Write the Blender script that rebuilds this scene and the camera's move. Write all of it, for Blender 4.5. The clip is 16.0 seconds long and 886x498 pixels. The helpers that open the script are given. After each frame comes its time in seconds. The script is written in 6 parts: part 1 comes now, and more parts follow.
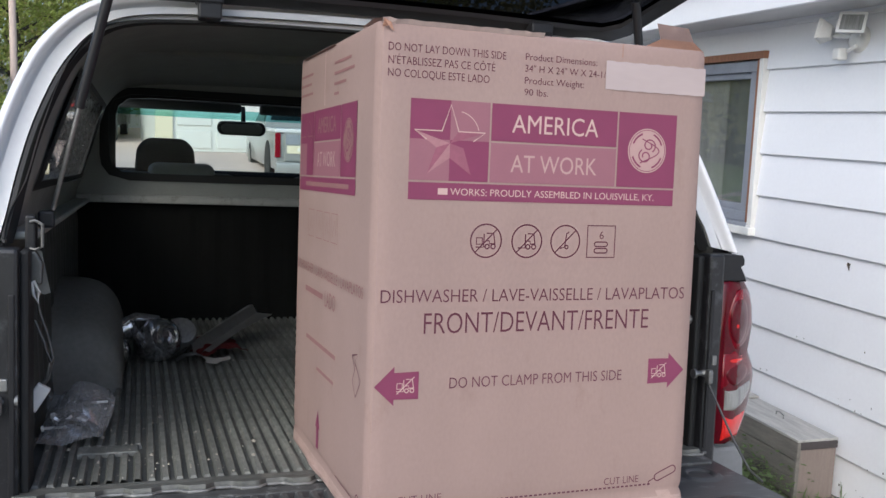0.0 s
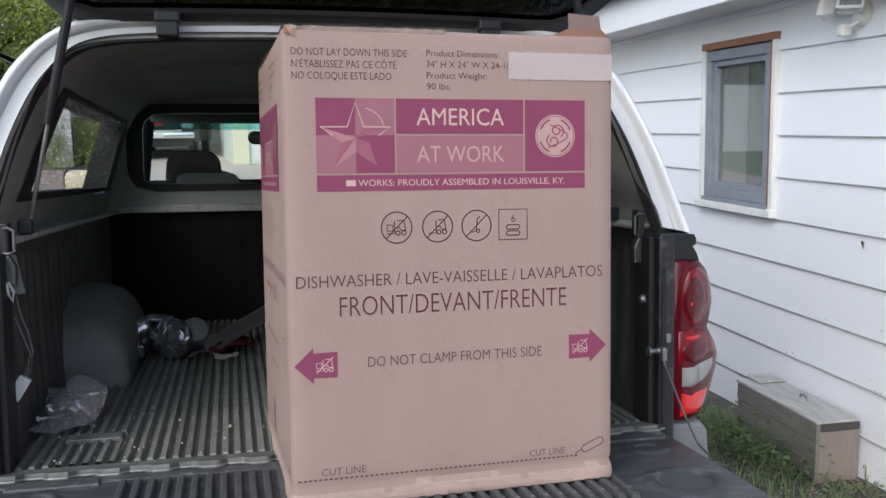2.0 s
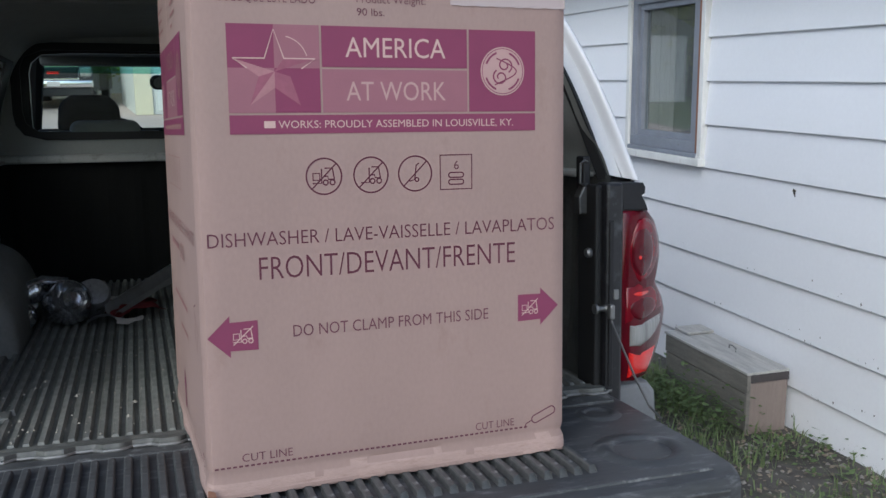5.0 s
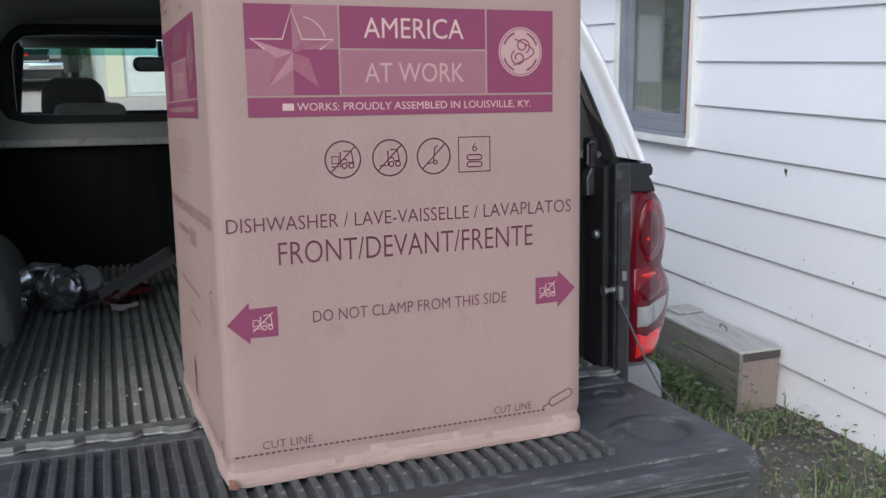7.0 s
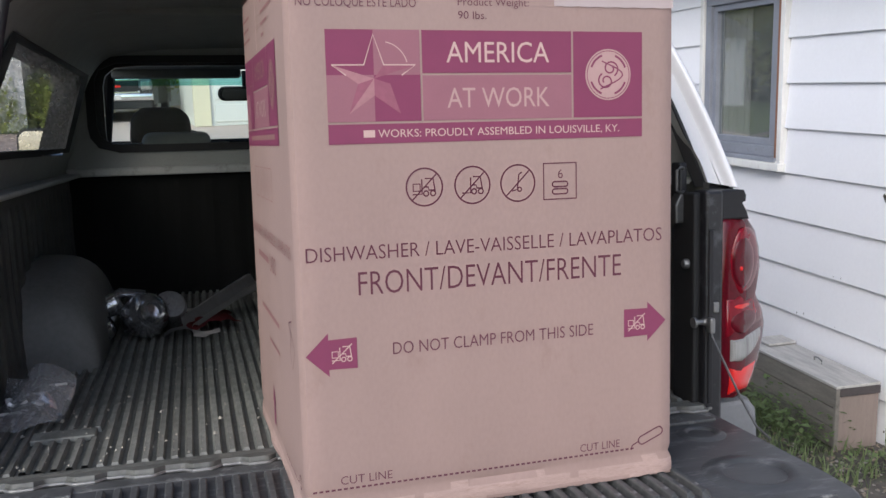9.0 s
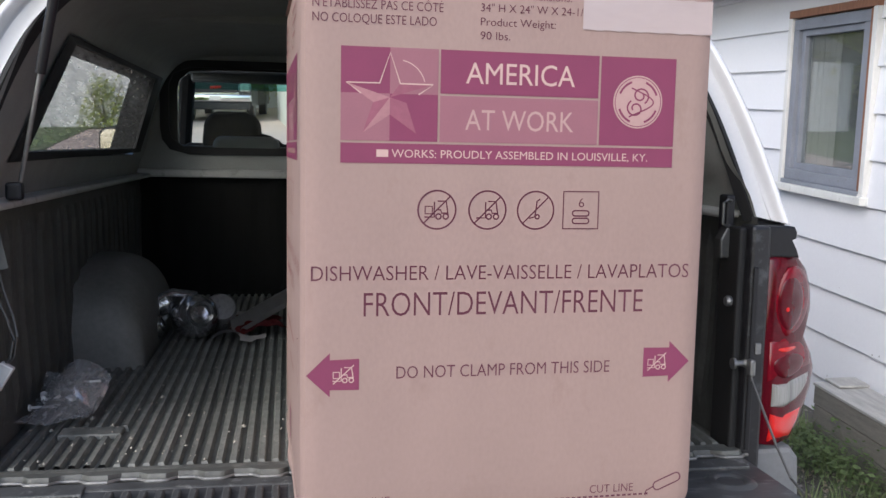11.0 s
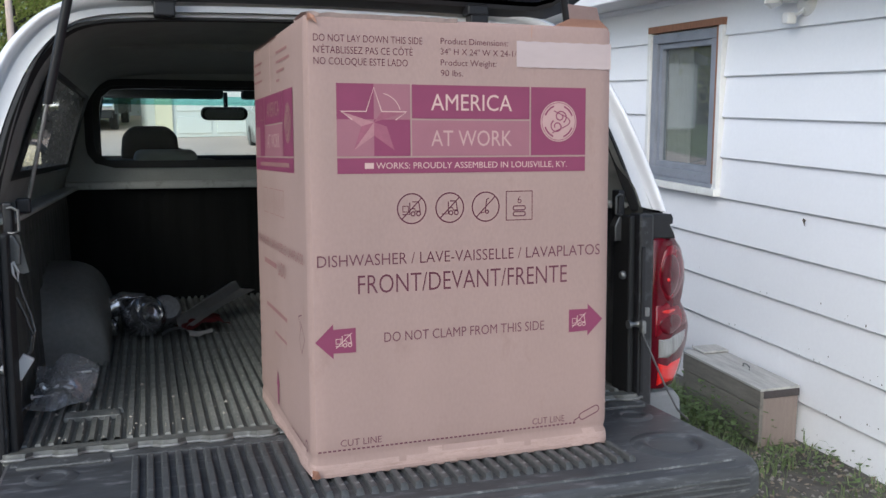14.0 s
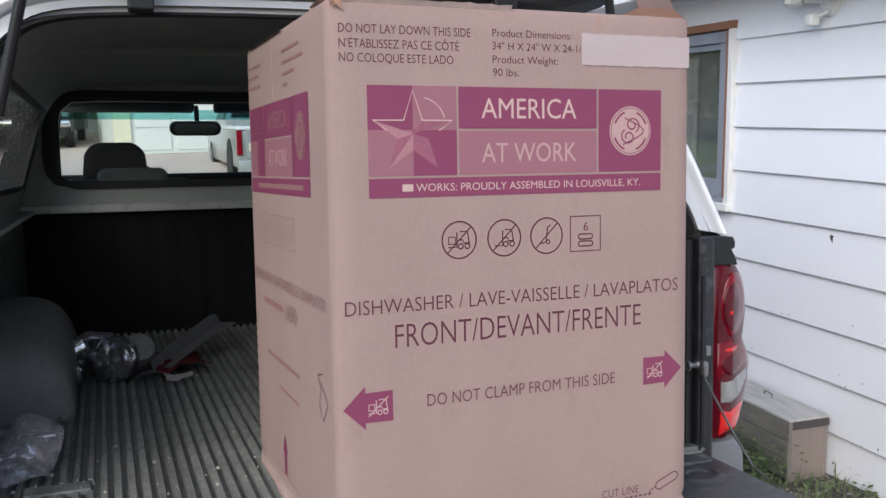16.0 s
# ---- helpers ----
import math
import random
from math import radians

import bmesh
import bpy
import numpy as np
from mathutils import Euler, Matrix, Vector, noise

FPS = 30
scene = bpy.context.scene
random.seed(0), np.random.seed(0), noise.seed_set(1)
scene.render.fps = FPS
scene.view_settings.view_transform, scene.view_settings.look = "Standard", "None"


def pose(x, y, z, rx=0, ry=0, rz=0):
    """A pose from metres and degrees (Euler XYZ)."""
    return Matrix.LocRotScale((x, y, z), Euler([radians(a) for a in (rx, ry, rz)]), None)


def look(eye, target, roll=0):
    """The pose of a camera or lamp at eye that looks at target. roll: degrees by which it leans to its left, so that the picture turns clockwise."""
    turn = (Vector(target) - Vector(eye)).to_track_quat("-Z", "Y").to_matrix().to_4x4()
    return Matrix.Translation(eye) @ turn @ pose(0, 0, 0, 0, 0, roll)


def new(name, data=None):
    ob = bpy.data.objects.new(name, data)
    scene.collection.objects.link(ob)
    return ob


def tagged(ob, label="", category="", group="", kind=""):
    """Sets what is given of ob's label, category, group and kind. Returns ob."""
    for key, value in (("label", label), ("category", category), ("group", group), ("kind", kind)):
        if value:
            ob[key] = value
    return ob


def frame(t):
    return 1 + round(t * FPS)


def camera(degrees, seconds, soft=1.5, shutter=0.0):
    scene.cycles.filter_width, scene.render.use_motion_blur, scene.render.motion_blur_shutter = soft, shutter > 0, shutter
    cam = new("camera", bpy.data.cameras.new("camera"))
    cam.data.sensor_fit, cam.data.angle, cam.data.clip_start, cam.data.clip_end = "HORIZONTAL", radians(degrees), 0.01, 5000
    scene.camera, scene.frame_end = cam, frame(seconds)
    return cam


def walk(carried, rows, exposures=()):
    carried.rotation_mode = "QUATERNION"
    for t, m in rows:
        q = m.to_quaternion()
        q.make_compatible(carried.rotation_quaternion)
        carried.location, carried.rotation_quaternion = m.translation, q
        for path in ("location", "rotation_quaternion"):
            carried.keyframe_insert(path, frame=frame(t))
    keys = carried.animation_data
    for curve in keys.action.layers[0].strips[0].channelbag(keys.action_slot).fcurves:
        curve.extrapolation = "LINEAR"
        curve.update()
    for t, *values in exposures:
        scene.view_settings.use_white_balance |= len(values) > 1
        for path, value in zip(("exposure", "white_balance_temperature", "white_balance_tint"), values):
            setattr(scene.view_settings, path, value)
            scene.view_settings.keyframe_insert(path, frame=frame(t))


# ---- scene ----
# The carton's frame: its lower front edge along x, leaning with the truck, which stands nose-down on the drive.
UP = Vector((-0.0202, -0.0557, 0.9982)).normalized()
BOXF = Matrix.Translation((0, 0, 0.8)) @ UP.rotation_difference(Vector((0, 0, 1))).to_matrix().to_4x4() @ Matrix.Translation((0, 0, -0.8))
TRUCKF = BOXF @ pose(0.18, 0.37, 0, 0, 0, -2.0)
# The camera's way.
cam = camera(52.0, 16.0)
PATH = [
    (0, (-0.415, -1.44, 1.528), (0.281, 0.414, 1.252), 2.1),
    (0.5, (-0.379, -1.472, 1.53), (0.37, 0.362, 1.253), 2.5),
    (1, (-0.248, -1.56, 1.529), (0.478, 0.284, 1.26), 1.6),
    (1.5, (-0.168, -1.617, 1.521), (0.42, 0.275, 1.249), -1.1),
    (2, (-0.142, -1.643, 1.516), (0.372, 0.27, 1.243), -1.0),
    (2.5, (-0.122, -1.637, 1.519), (0.414, 0.27, 1.242), -1.3),
    (3, (-0.184, -1.542, 1.526), (0.403, 0.352, 1.267), 0.0),
    (3.5, (-0.297, -1.411, 1.515), (0.419, 0.442, 1.276), 0.7),
    (4, (-0.289, -1.385, 1.494), (0.538, 0.401, 1.141), -1.2),
    (4.5, (-0.179, -1.419, 1.485), (0.573, 0.398, 1.119), -0.5),
    (4.7, (-0.118, -1.434, 1.487), (0.574, 0.406, 1.115), -0.6),
    (6.8, (-0.208, -1.384, 1.485), (0.507, 0.434, 1.057), -1.7),
    (7, (-0.188, -1.388, 1.488), (0.55, 0.423, 1.067), -0.9),
    (7.5, (-0.17, -1.37, 1.485), (0.468, 0.49, 1.123), -2.9),
    (8, (-0.175, -1.356, 1.483), (0.405, 0.52, 1.1), -3.8),
    (8.2, (-0.182, -1.345, 1.479), (0.407, 0.529, 1.1), -3.4),
    (10.3, (-0.125, -1.336, 1.5), (0.406, 0.561, 1.159), 0.3),
    (10.5, (-0.092, -1.34, 1.501), (0.408, 0.566, 1.155), -0.2),
    (11, (-0.052, -1.33, 1.498), (0.345, 0.601, 1.162), 0.6),
    (11.5, (-0.152, -1.318, 1.5), (0.244, 0.614, 1.168), -0.9),
    (12, (-0.293, -1.328, 1.511), (0.262, 0.565, 1.182), -0.8),
    (12.5, (-0.34, -1.379, 1.517), (0.38, 0.456, 1.179), 0.5),
    (13, (-0.32, -1.512, 1.521), (0.408, 0.321, 1.189), 1.1),
    (13.5, (-0.285, -1.665, 1.528), (0.402, 0.183, 1.193), -1.3),
    (14, (-0.335, -1.666, 1.54), (0.34, 0.187, 1.21), -0.3),
    (14.5, (-0.49, -1.547, 1.538), (0.186, 0.307, 1.215), 0.0),
    (15, (-0.578, -1.447, 1.544), (0.206, 0.367, 1.234), -0.7),
    (15.5, (-0.51, -1.369, 1.536), (0.284, 0.44, 1.226), -1.4),
    (16, (-0.354, -1.286, 1.527), (0.401, 0.542, 1.226), -0.8),
]
walk(cam, [(t, look(eye, target, roll)) for t, eye, target, roll in PATH], exposures=[(0, -0.12, 5600, 7.5), (1.0, -0.22, 5500, 5.5), (2.0, -0.14, 5550, 6.5), (3.5, -0.23, 5550, 6.5), (4.1, -0.46, 5400, 5.5), (4.7, -0.49, 5300, 4.5), (6.8, -0.28, 5400, 6.5), (8.0, -0.18, 5650, 9.5), (10.5, -0.07, 5650, 9.5), (12.0, 0.0, 5700, 8.5), (13.0, -0.32, 5500, 6.5), (13.6, -0.25, 5450, 5.5), (15.0, -0.08, 5550, 7.5), (16.0, -0.14, 5550, 8.5)])

# ---- light: a bright overcast day ----
world = bpy.data.worlds.new("sky")
scene.world = world
world.use_nodes = True
wn = world.node_tree.nodes
sky = wn.new("ShaderNodeTexSky")
sky.sky_type = "NISHITA"
sky.sun_disc = False
sky.sun_elevation = radians(35)
sky.sun_rotation = radians(224)
sky.air_density = 1.0
sky.dust_density = 4.0
sky.ozone_density = 1.0
wn["Background"].inputs["Strength"].default_value = 0.235
world.node_tree.links.new(sky.outputs[0], wn["Background"].inputs["Color"])
sun = new("sun", bpy.data.lights.new("sun", "SUN"))
sun.data.energy = 0.75
sun.data.angle = radians(60)
sun.data.color = (1.0, 0.99, 0.97)
sun.matrix_world = look((-6.7, -7.0, 6.8), (0, 0, 0))

# ---- materials ----


def material(name, color, rough=0.6, metal=0.0, vary=0.12, scale=8.0, fine=120.0, bump=0.0, coat=0.0, dirt=None, dirt_at=0.55, stretch=(1, 1, 1), random_tone=0.0, spec=0.5):
    """A surface with broad stains and fine grain, in the object's own metres."""
    m = bpy.data.materials.new(name)
    m.use_nodes = True
    nt, n = m.node_tree, m.node_tree.nodes
    b = n["Principled BSDF"]
    link = nt.links.new
    tc = n.new("ShaderNodeTexCoord")
    mp = n.new("ShaderNodeMapping")
    mp.inputs["Scale"].default_value = stretch
    link(tc.outputs["Object"], mp.inputs["Vector"])
    big = n.new("ShaderNodeTexNoise")
    big.inputs["Scale"].default_value = scale
    big.inputs["Detail"].default_value = 5
    small = n.new("ShaderNodeTexNoise")
    small.inputs["Scale"].default_value = fine
    small.inputs["Detail"].default_value = 3
    for t in (big, small):
        link(mp.outputs["Vector"], t.inputs["Vector"])
    mix = n.new("ShaderNodeMath")
    mix.operation = "MULTIPLY_ADD"
    mix.inputs[1].default_value = 0.6
    link(big.outputs["Fac"], mix.inputs[0])
    half = n.new("ShaderNodeMath")
    half.operation = "MULTIPLY"
    half.inputs[1].default_value = 0.4
    link(small.outputs["Fac"], half.inputs[0])
    link(half.outputs[0], mix.inputs[2])
    ramp = n.new("ShaderNodeValToRGB")
    ramp.color_ramp.elements[0].position, ramp.color_ramp.elements[1].position = 0.3, 0.7
    ramp.color_ramp.elements[0].color = (*[c * (1 - vary) for c in color], 1)
    ramp.color_ramp.elements[1].color = (*[min(1, c * (1 + vary)) for c in color], 1)
    link(mix.outputs[0], ramp.inputs["Fac"])
    out = ramp.outputs["Color"]
    if dirt:
        stain = n.new("ShaderNodeTexNoise")
        stain.inputs["Scale"].default_value = scale * 2.3
        stain.inputs["Detail"].default_value = 8
        stain.inputs["Roughness"].default_value = 0.7
        link(mp.outputs["Vector"], stain.inputs["Vector"])
        sr = n.new("ShaderNodeValToRGB")
        sr.color_ramp.elements[0].position, sr.color_ramp.elements[1].position = dirt_at, dirt_at + 0.16
        link(stain.outputs["Fac"], sr.inputs["Fac"])
        dm = n.new("ShaderNodeMix")
        dm.data_type = "RGBA"
        dm.inputs[7].default_value = (*dirt, 1)
        link(sr.outputs["Color"], dm.inputs[0])
        link(out, dm.inputs[6])
        out = dm.outputs[2]
    if random_tone:
        info = n.new("ShaderNodeObjectInfo")
        mr = n.new("ShaderNodeMapRange")
        mr.inputs[3].default_value, mr.inputs[4].default_value = 1 - random_tone, 1 + random_tone
        link(info.outputs["Random"], mr.inputs[0])
        hv = n.new("ShaderNodeHueSaturation")
        link(mr.outputs[0], hv.inputs["Value"])
        link(out, hv.inputs["Color"])
        out = hv.outputs["Color"]
    link(out, b.inputs["Base Color"])
    rr = n.new("ShaderNodeMapRange")
    rr.inputs[3].default_value, rr.inputs[4].default_value = max(0.02, rough - 0.1), min(1, rough + 0.1)
    link(mix.outputs[0], rr.inputs[0])
    link(rr.outputs[0], b.inputs["Roughness"])
    b.inputs["Metallic"].default_value = metal
    b.inputs["Coat Weight"].default_value = coat
    b.inputs["Specular IOR Level"].default_value = spec
    if bump:
        bp = n.new("ShaderNodeBump")
        bp.inputs["Strength"].default_value = 0.6
        bp.inputs["Distance"].default_value = bump
        link(mix.outputs[0], bp.inputs["Height"])
        link(bp.outputs[0], b.inputs["Normal"])
    return m


def glass(name, color, rough=0.02, gloss_share=0.05, haze=0.0):
    """A thin tinted pane: mostly clear, a share of it glossy, with a pale diffuse haze for dust and painted sheen."""
    m = bpy.data.materials.new(name)
    m.use_nodes = True
    nt, n = m.node_tree, m.node_tree.nodes
    n.remove(n["Principled BSDF"])
    clear, gloss, veil = n.new("ShaderNodeBsdfTransparent"), n.new("ShaderNodeBsdfGlossy"), n.new("ShaderNodeBsdfDiffuse")
    mix, mix2, spots, ramp = n.new("ShaderNodeMixShader"), n.new("ShaderNodeMixShader"), n.new("ShaderNodeTexNoise"), n.new("ShaderNodeMapRange")
    clear.inputs["Color"].default_value = (*color, 1)
    gloss.inputs["Roughness"].default_value = rough
    veil.inputs["Color"].default_value = (0.6, 0.6, 0.6, 1)
    spots.inputs["Scale"].default_value = 14
    spots.inputs["Detail"].default_value = 6
    ramp.inputs[1].default_value, ramp.inputs[2].default_value = 0.3, 0.75
    ramp.inputs[3].default_value, ramp.inputs[4].default_value = haze * 0.4, haze * 1.6
    nt.links.new(spots.outputs["Fac"], ramp.inputs[0])
    mix.inputs[0].default_value = gloss_share
    nt.links.new(clear.outputs[0], mix.inputs[1])
    nt.links.new(gloss.outputs[0], mix.inputs[2])
    nt.links.new(ramp.outputs[0], mix2.inputs[0])
    nt.links.new(mix.outputs[0], mix2.inputs[1])
    nt.links.new(veil.outputs[0], mix2.inputs[2])
    nt.links.new(mix2.outputs[0], n["Material Output"].inputs["Surface"])
    return m


CARD = material("cardboard", (0.338, 0.237, 0.207), 0.85, vary=0.08, scale=6, fine=160, bump=0.0006, stretch=(1, 1, 0.6), dirt=(0.30, 0.203, 0.173), dirt_at=0.58)
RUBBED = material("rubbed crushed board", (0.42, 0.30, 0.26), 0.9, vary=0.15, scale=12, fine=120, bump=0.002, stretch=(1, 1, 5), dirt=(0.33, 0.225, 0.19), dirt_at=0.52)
SCUFFED = material("scuffed pale board edge", (0.52, 0.40, 0.36), 0.85, vary=0.14, scale=16, fine=120, bump=0.0015, stretch=(1, 1, 0.5), dirt=(0.40, 0.29, 0.25), dirt_at=0.60)
CARD_IN = material("cardboard inside", (0.40, 0.22, 0.15), 0.9, vary=0.1, bump=0.0005)
INK = material("plum ink", (0.205, 0.040, 0.092), 0.7, vary=0.07, scale=20, fine=300)
INK_PALE = material("pale plum ink", (0.285, 0.12, 0.148), 0.75, vary=0.06, scale=20, fine=300)
INK_DARK = material("dark plum lettering", (0.115, 0.03, 0.05), 0.75, vary=0.1, scale=30, fine=300)
INK_FAINT = material("faint lettering", (0.27, 0.135, 0.13), 0.8, vary=0.1, scale=30, fine=300)
UNPRINTED = material("unprinted board", (0.55, 0.38, 0.34), 0.85, vary=0.05)
HALFTONE = material("half-toned board", (0.45, 0.29, 0.27), 0.85, vary=0.07)
TAPE = material("clear parcel tape", (0.47, 0.385, 0.37), 0.22, vary=0.04, scale=9, fine=60, bump=0.0004, stretch=(0.4, 1, 2), coat=0.3)
LINER = material("black bed liner", (0.125, 0.128, 0.115), 0.55, vary=0.45, scale=7, fine=70, bump=0.0012, dirt=(0.16, 0.155, 0.135), dirt_at=0.54)
LINER_WORN = material("scuffed bed liner floor", (0.185, 0.19, 0.17), 0.6, vary=0.5, scale=9, fine=60, bump=0.001, stretch=(1, 0.5, 1), dirt=(0.33, 0.325, 0.29), dirt_at=0.52, random_tone=0.15)
GATE = material("scuffed tailgate liner", (0.07, 0.072, 0.071), 0.5, vary=0.5, scale=14, fine=70, bump=0.0015, dirt=(0.26, 0.26, 0.255), dirt_at=0.55)
GATEBODY = material("black tailgate moulding", (0.055, 0.057, 0.059), 0.5, vary=0.45, scale=9, fine=50, bump=0.002, stretch=(0.5, 1.6, 3), dirt=(0.17, 0.17, 0.175), dirt_at=0.54)
BUMPER = material("grey bumper plastic", (0.20, 0.205, 0.215), 0.5, vary=0.12, scale=9)
BLACK = material("black plastic", (0.016, 0.016, 0.018), 0.4, vary=0.2, spec=0.35)
BLACK_GLOSS = material("black body edge", (0.016, 0.016, 0.018), 0.35, vary=0.3, scale=12, dirt=(0.075, 0.078, 0.083), dirt_at=0.55)
RUBBER = material("black rubber", (0.015, 0.015, 0.015), 0.7, vary=0.2)
WHITE_GEL = material("white fibreglass", (0.84, 0.84, 0.85), 0.22, vary=0.03, coat=0.4)
CAP_IN = material("grey cap lining", (0.29, 0.30, 0.275), 0.9, vary=0.12, scale=14, fine=200, bump=0.001)
CAP_RAIL = material("pale grey cap flange", (0.44, 0.45, 0.42), 0.6, vary=0.1, dirt=(0.25, 0.24, 0.21))
CAP_WALL = material("grey cap front wall", (0.32, 0.33, 0.305), 0.7, vary=0.08, scale=9, bump=0.0006)
MOULDING = material("white inner moulding", (0.66, 0.66, 0.665), 0.35, vary=0.05)
PAINT = material("white truck paint", (0.66, 0.66, 0.67), 0.25, vary=0.03, coat=0.5)
DULL = material("dull metal", (0.14, 0.14, 0.135), 0.45, metal=0.7, vary=0.2)
STEEL = material("galvanised steel", (0.26, 0.26, 0.255), 0.45, metal=0.8, vary=0.25)
ZINC = material("bright zinc", (0.78, 0.78, 0.76), 0.25, metal=0.35, vary=0.2, scale=30)
CHROME = material("chrome", (0.75, 0.75, 0.76), 0.12, metal=1.0, vary=0.05)
HATCHGLASS = glass("deep tinted hatch glass", (0.022, 0.022, 0.028), 0.03, 0.03)
HATCH = material("dark tinted glass", (0.016, 0.016, 0.02), 0.25, vary=0.2)
REDLENS = material("red lamp lens", (0.17, 0.003, 0.012), 0.10, vary=0.3, scale=26, fine=90, coat=0.2, spec=0.25)
REDDARK = material("dark red lamp housing", (0.085, 0.002, 0.008), 0.12, vary=0.3, scale=20, coat=0.2, spec=0.2)
REDLIT = material("red reflector", (0.66, 0.012, 0.010), 0.2, vary=0.1, fine=250, bump=0.0005, coat=0.5)
CLEARLENS = material("ribbed clear lens", (0.25, 0.25, 0.24), 0.15, vary=0.55, fine=60, stretch=(9, 1, 0.25), bump=0.002, coat=0.4)
SIDING = material("white painted siding", (0.83, 0.83, 0.85), 0.5, vary=0.03, scale=1.5, fine=60, bump=0.0005, random_tone=0.02)
TRIMW = material("peeling white trim", (0.72, 0.715, 0.685), 0.6, vary=0.1, scale=12, dirt=(0.34, 0.27, 0.2), dirt_at=0.62, stretch=(1, 1, 0.3))
BARE = material("bare reddish timber trim", (0.27, 0.13, 0.075), 0.75, vary=0.3, scale=14, stretch=(1, 6, 1), dirt=(0.5, 0.45, 0.4), dirt_at=0.66)
SASH = material("weathered grey sash", (0.235, 0.25, 0.285), 0.6, vary=0.15, scale=10, dirt=(0.16, 0.15, 0.14), dirt_at=0.6)
SOFFIT = material("grey soffit", (0.66, 0.65, 0.64), 0.7, vary=0.05)
WOOD = material("weathered grey-brown board", (0.175, 0.163, 0.143), 0.85, vary=0.35, scale=7, fine=90, stretch=(6, 0.7, 6), bump=0.002, random_tone=0.15, dirt=(0.18, 0.155, 0.13), dirt_at=0.6)
WOOD_END = material("painted brown end board", (0.255, 0.205, 0.18), 0.8, vary=0.15, scale=9, fine=90, stretch=(6, 6, 0.7), bump=0.001)
GROUND = material("gravelly soil", (0.090, 0.082, 0.072), 0.95, vary=0.6, scale=3, fine=28, bump=0.02, dirt=(0.10, 0.112, 0.065), dirt_at=0.52)
PATHM = material("pale dirt drive", (0.60, 0.475, 0.41), 0.95, vary=0.15, scale=0.8, fine=12, bump=0.01)
GRASS = material("grass", (0.15, 0.195, 0.08), 0.8, vary=0.5, scale=5, fine=60)
def thin_leaf(name, color, vary=0.5, scale=0.9, fine=9.0, share=0.5):
    """A leaf that also lets light through."""
    m = material(name, color, 0.6, vary=vary, scale=scale, fine=fine)
    nt, n = m.node_tree, m.node_tree.nodes
    b = n["Principled BSDF"]
    tr, mx = n.new("ShaderNodeBsdfTranslucent"), n.new("ShaderNodeMixShader")
    nt.links.new(b.inputs["Base Color"].links[0].from_socket, tr.inputs["Color"])
    mx.inputs[0].default_value = share
    nt.links.new(b.outputs[0], mx.inputs[1])
    nt.links.new(tr.outputs[0], mx.inputs[2])
    nt.links.new(mx.outputs[0], n["Material Output"].inputs["Surface"])
    return m


LEAF = thin_leaf("spring leaves", (0.44, 0.50, 0.14))
LEAF_OLIVE = thin_leaf("olive leaves", (0.54, 0.50, 0.22))
BARK = material("bark", (0.07, 0.058, 0.048), 0.95, vary=0.35, scale=3, fine=25, stretch=(4, 4, 0.6), bump=0.02)
POLE = material("pale pole timber", (0.62, 0.50, 0.43), 0.9, vary=0.15, stretch=(4, 4, 0.4))
# Near-black for all cab trim: the shade inside the cab is in it.
CAB_SHADE = material("dark cab cloth with shade", (0.006, 0.006, 0.007), 0.9, vary=0.2, spec=0.1)
SEATTOP = material("grey seat vinyl", (0.24, 0.24, 0.245), 0.7, vary=0.15)
FABRIC_GREY = material("grey seat cloth", (0.075, 0.075, 0.08), 0.9, vary=0.2)
WINDSHIELD = glass("windscreen", (0.92, 0.98, 0.96), 0.02, 0.004)
TINTBAND = glass("teal windscreen band", (0.28, 0.60, 0.58), 0.02, 0.004)
CAPGLASS = glass("grey cap glass", (0.88, 0.91, 0.90), 0.02, 0.005, 0.004)
# Strong haze: the pale reflection on the side panes is painted by it.
SIDEGLASS = glass("smoked side glass", (0.55, 0.56, 0.53), 0.02, 0.05, 0.34)
HOUSEGLASS = glass("house window pane", (0.8, 0.84, 0.83), 0.03, 0.2, 0.05)
# Indoor gloom behind the house window, put into a plain grey.
DIM_BACKING = material("dim backing grey", (0.13, 0.14, 0.135), 0.9)
CURTAIN = material("dull curtain", (0.36, 0.335, 0.32), 0.9, vary=0.15, stretch=(1, 9, 0.5))
MUD = material("dried mud", (0.10, 0.085, 0.065), 0.95, vary=0.3)
STONE = material("pale gravel", (0.24, 0.22, 0.20), 0.9, vary=0.35, scale=9, fine=60)
LITTER = material("dry leaf litter", (0.20, 0.165, 0.125), 0.9, vary=0.85, scale=30)
# The haze makes the film milky and paints some of its highlights.
POLY = glass("clear plastic bag", (0.96, 0.97, 0.97), 0.12, 0.32, 0.28)
PAPERW = material("white paper scrap", (0.66, 0.62, 0.59), 0.8, vary=0.08)
REDRAG = material("red rag", (0.13, 0.012, 0.014), 0.9, vary=0.3)
FOIL = material("brushed trim", (0.50, 0.50, 0.50), 0.32, metal=0.7, vary=0.1, stretch=(1, 8, 1))
CHROMED = material("smoky chromed metal", (0.46, 0.46, 0.48), 0.16, metal=0.9, vary=0.55, scale=30, bump=0.004)
FOILD = material("crinkled foil", (0.40, 0.40, 0.41), 0.3, metal=0.7, vary=0.3, scale=25, bump=0.004)
FELT = material("dark roofing felt", (0.075, 0.065, 0.065), 0.9, vary=0.2)
LIDW = material("pale weathered lid board", (0.42, 0.41, 0.385), 0.85, vary=0.3, scale=8, stretch=(6, 0.8, 6), bump=0.001, dirt=(0.36, 0.33, 0.29), dirt_at=0.6)
WEED = thin_leaf("weed leaves", (0.135, 0.19, 0.07), 0.45, 9, 80, 0.3)
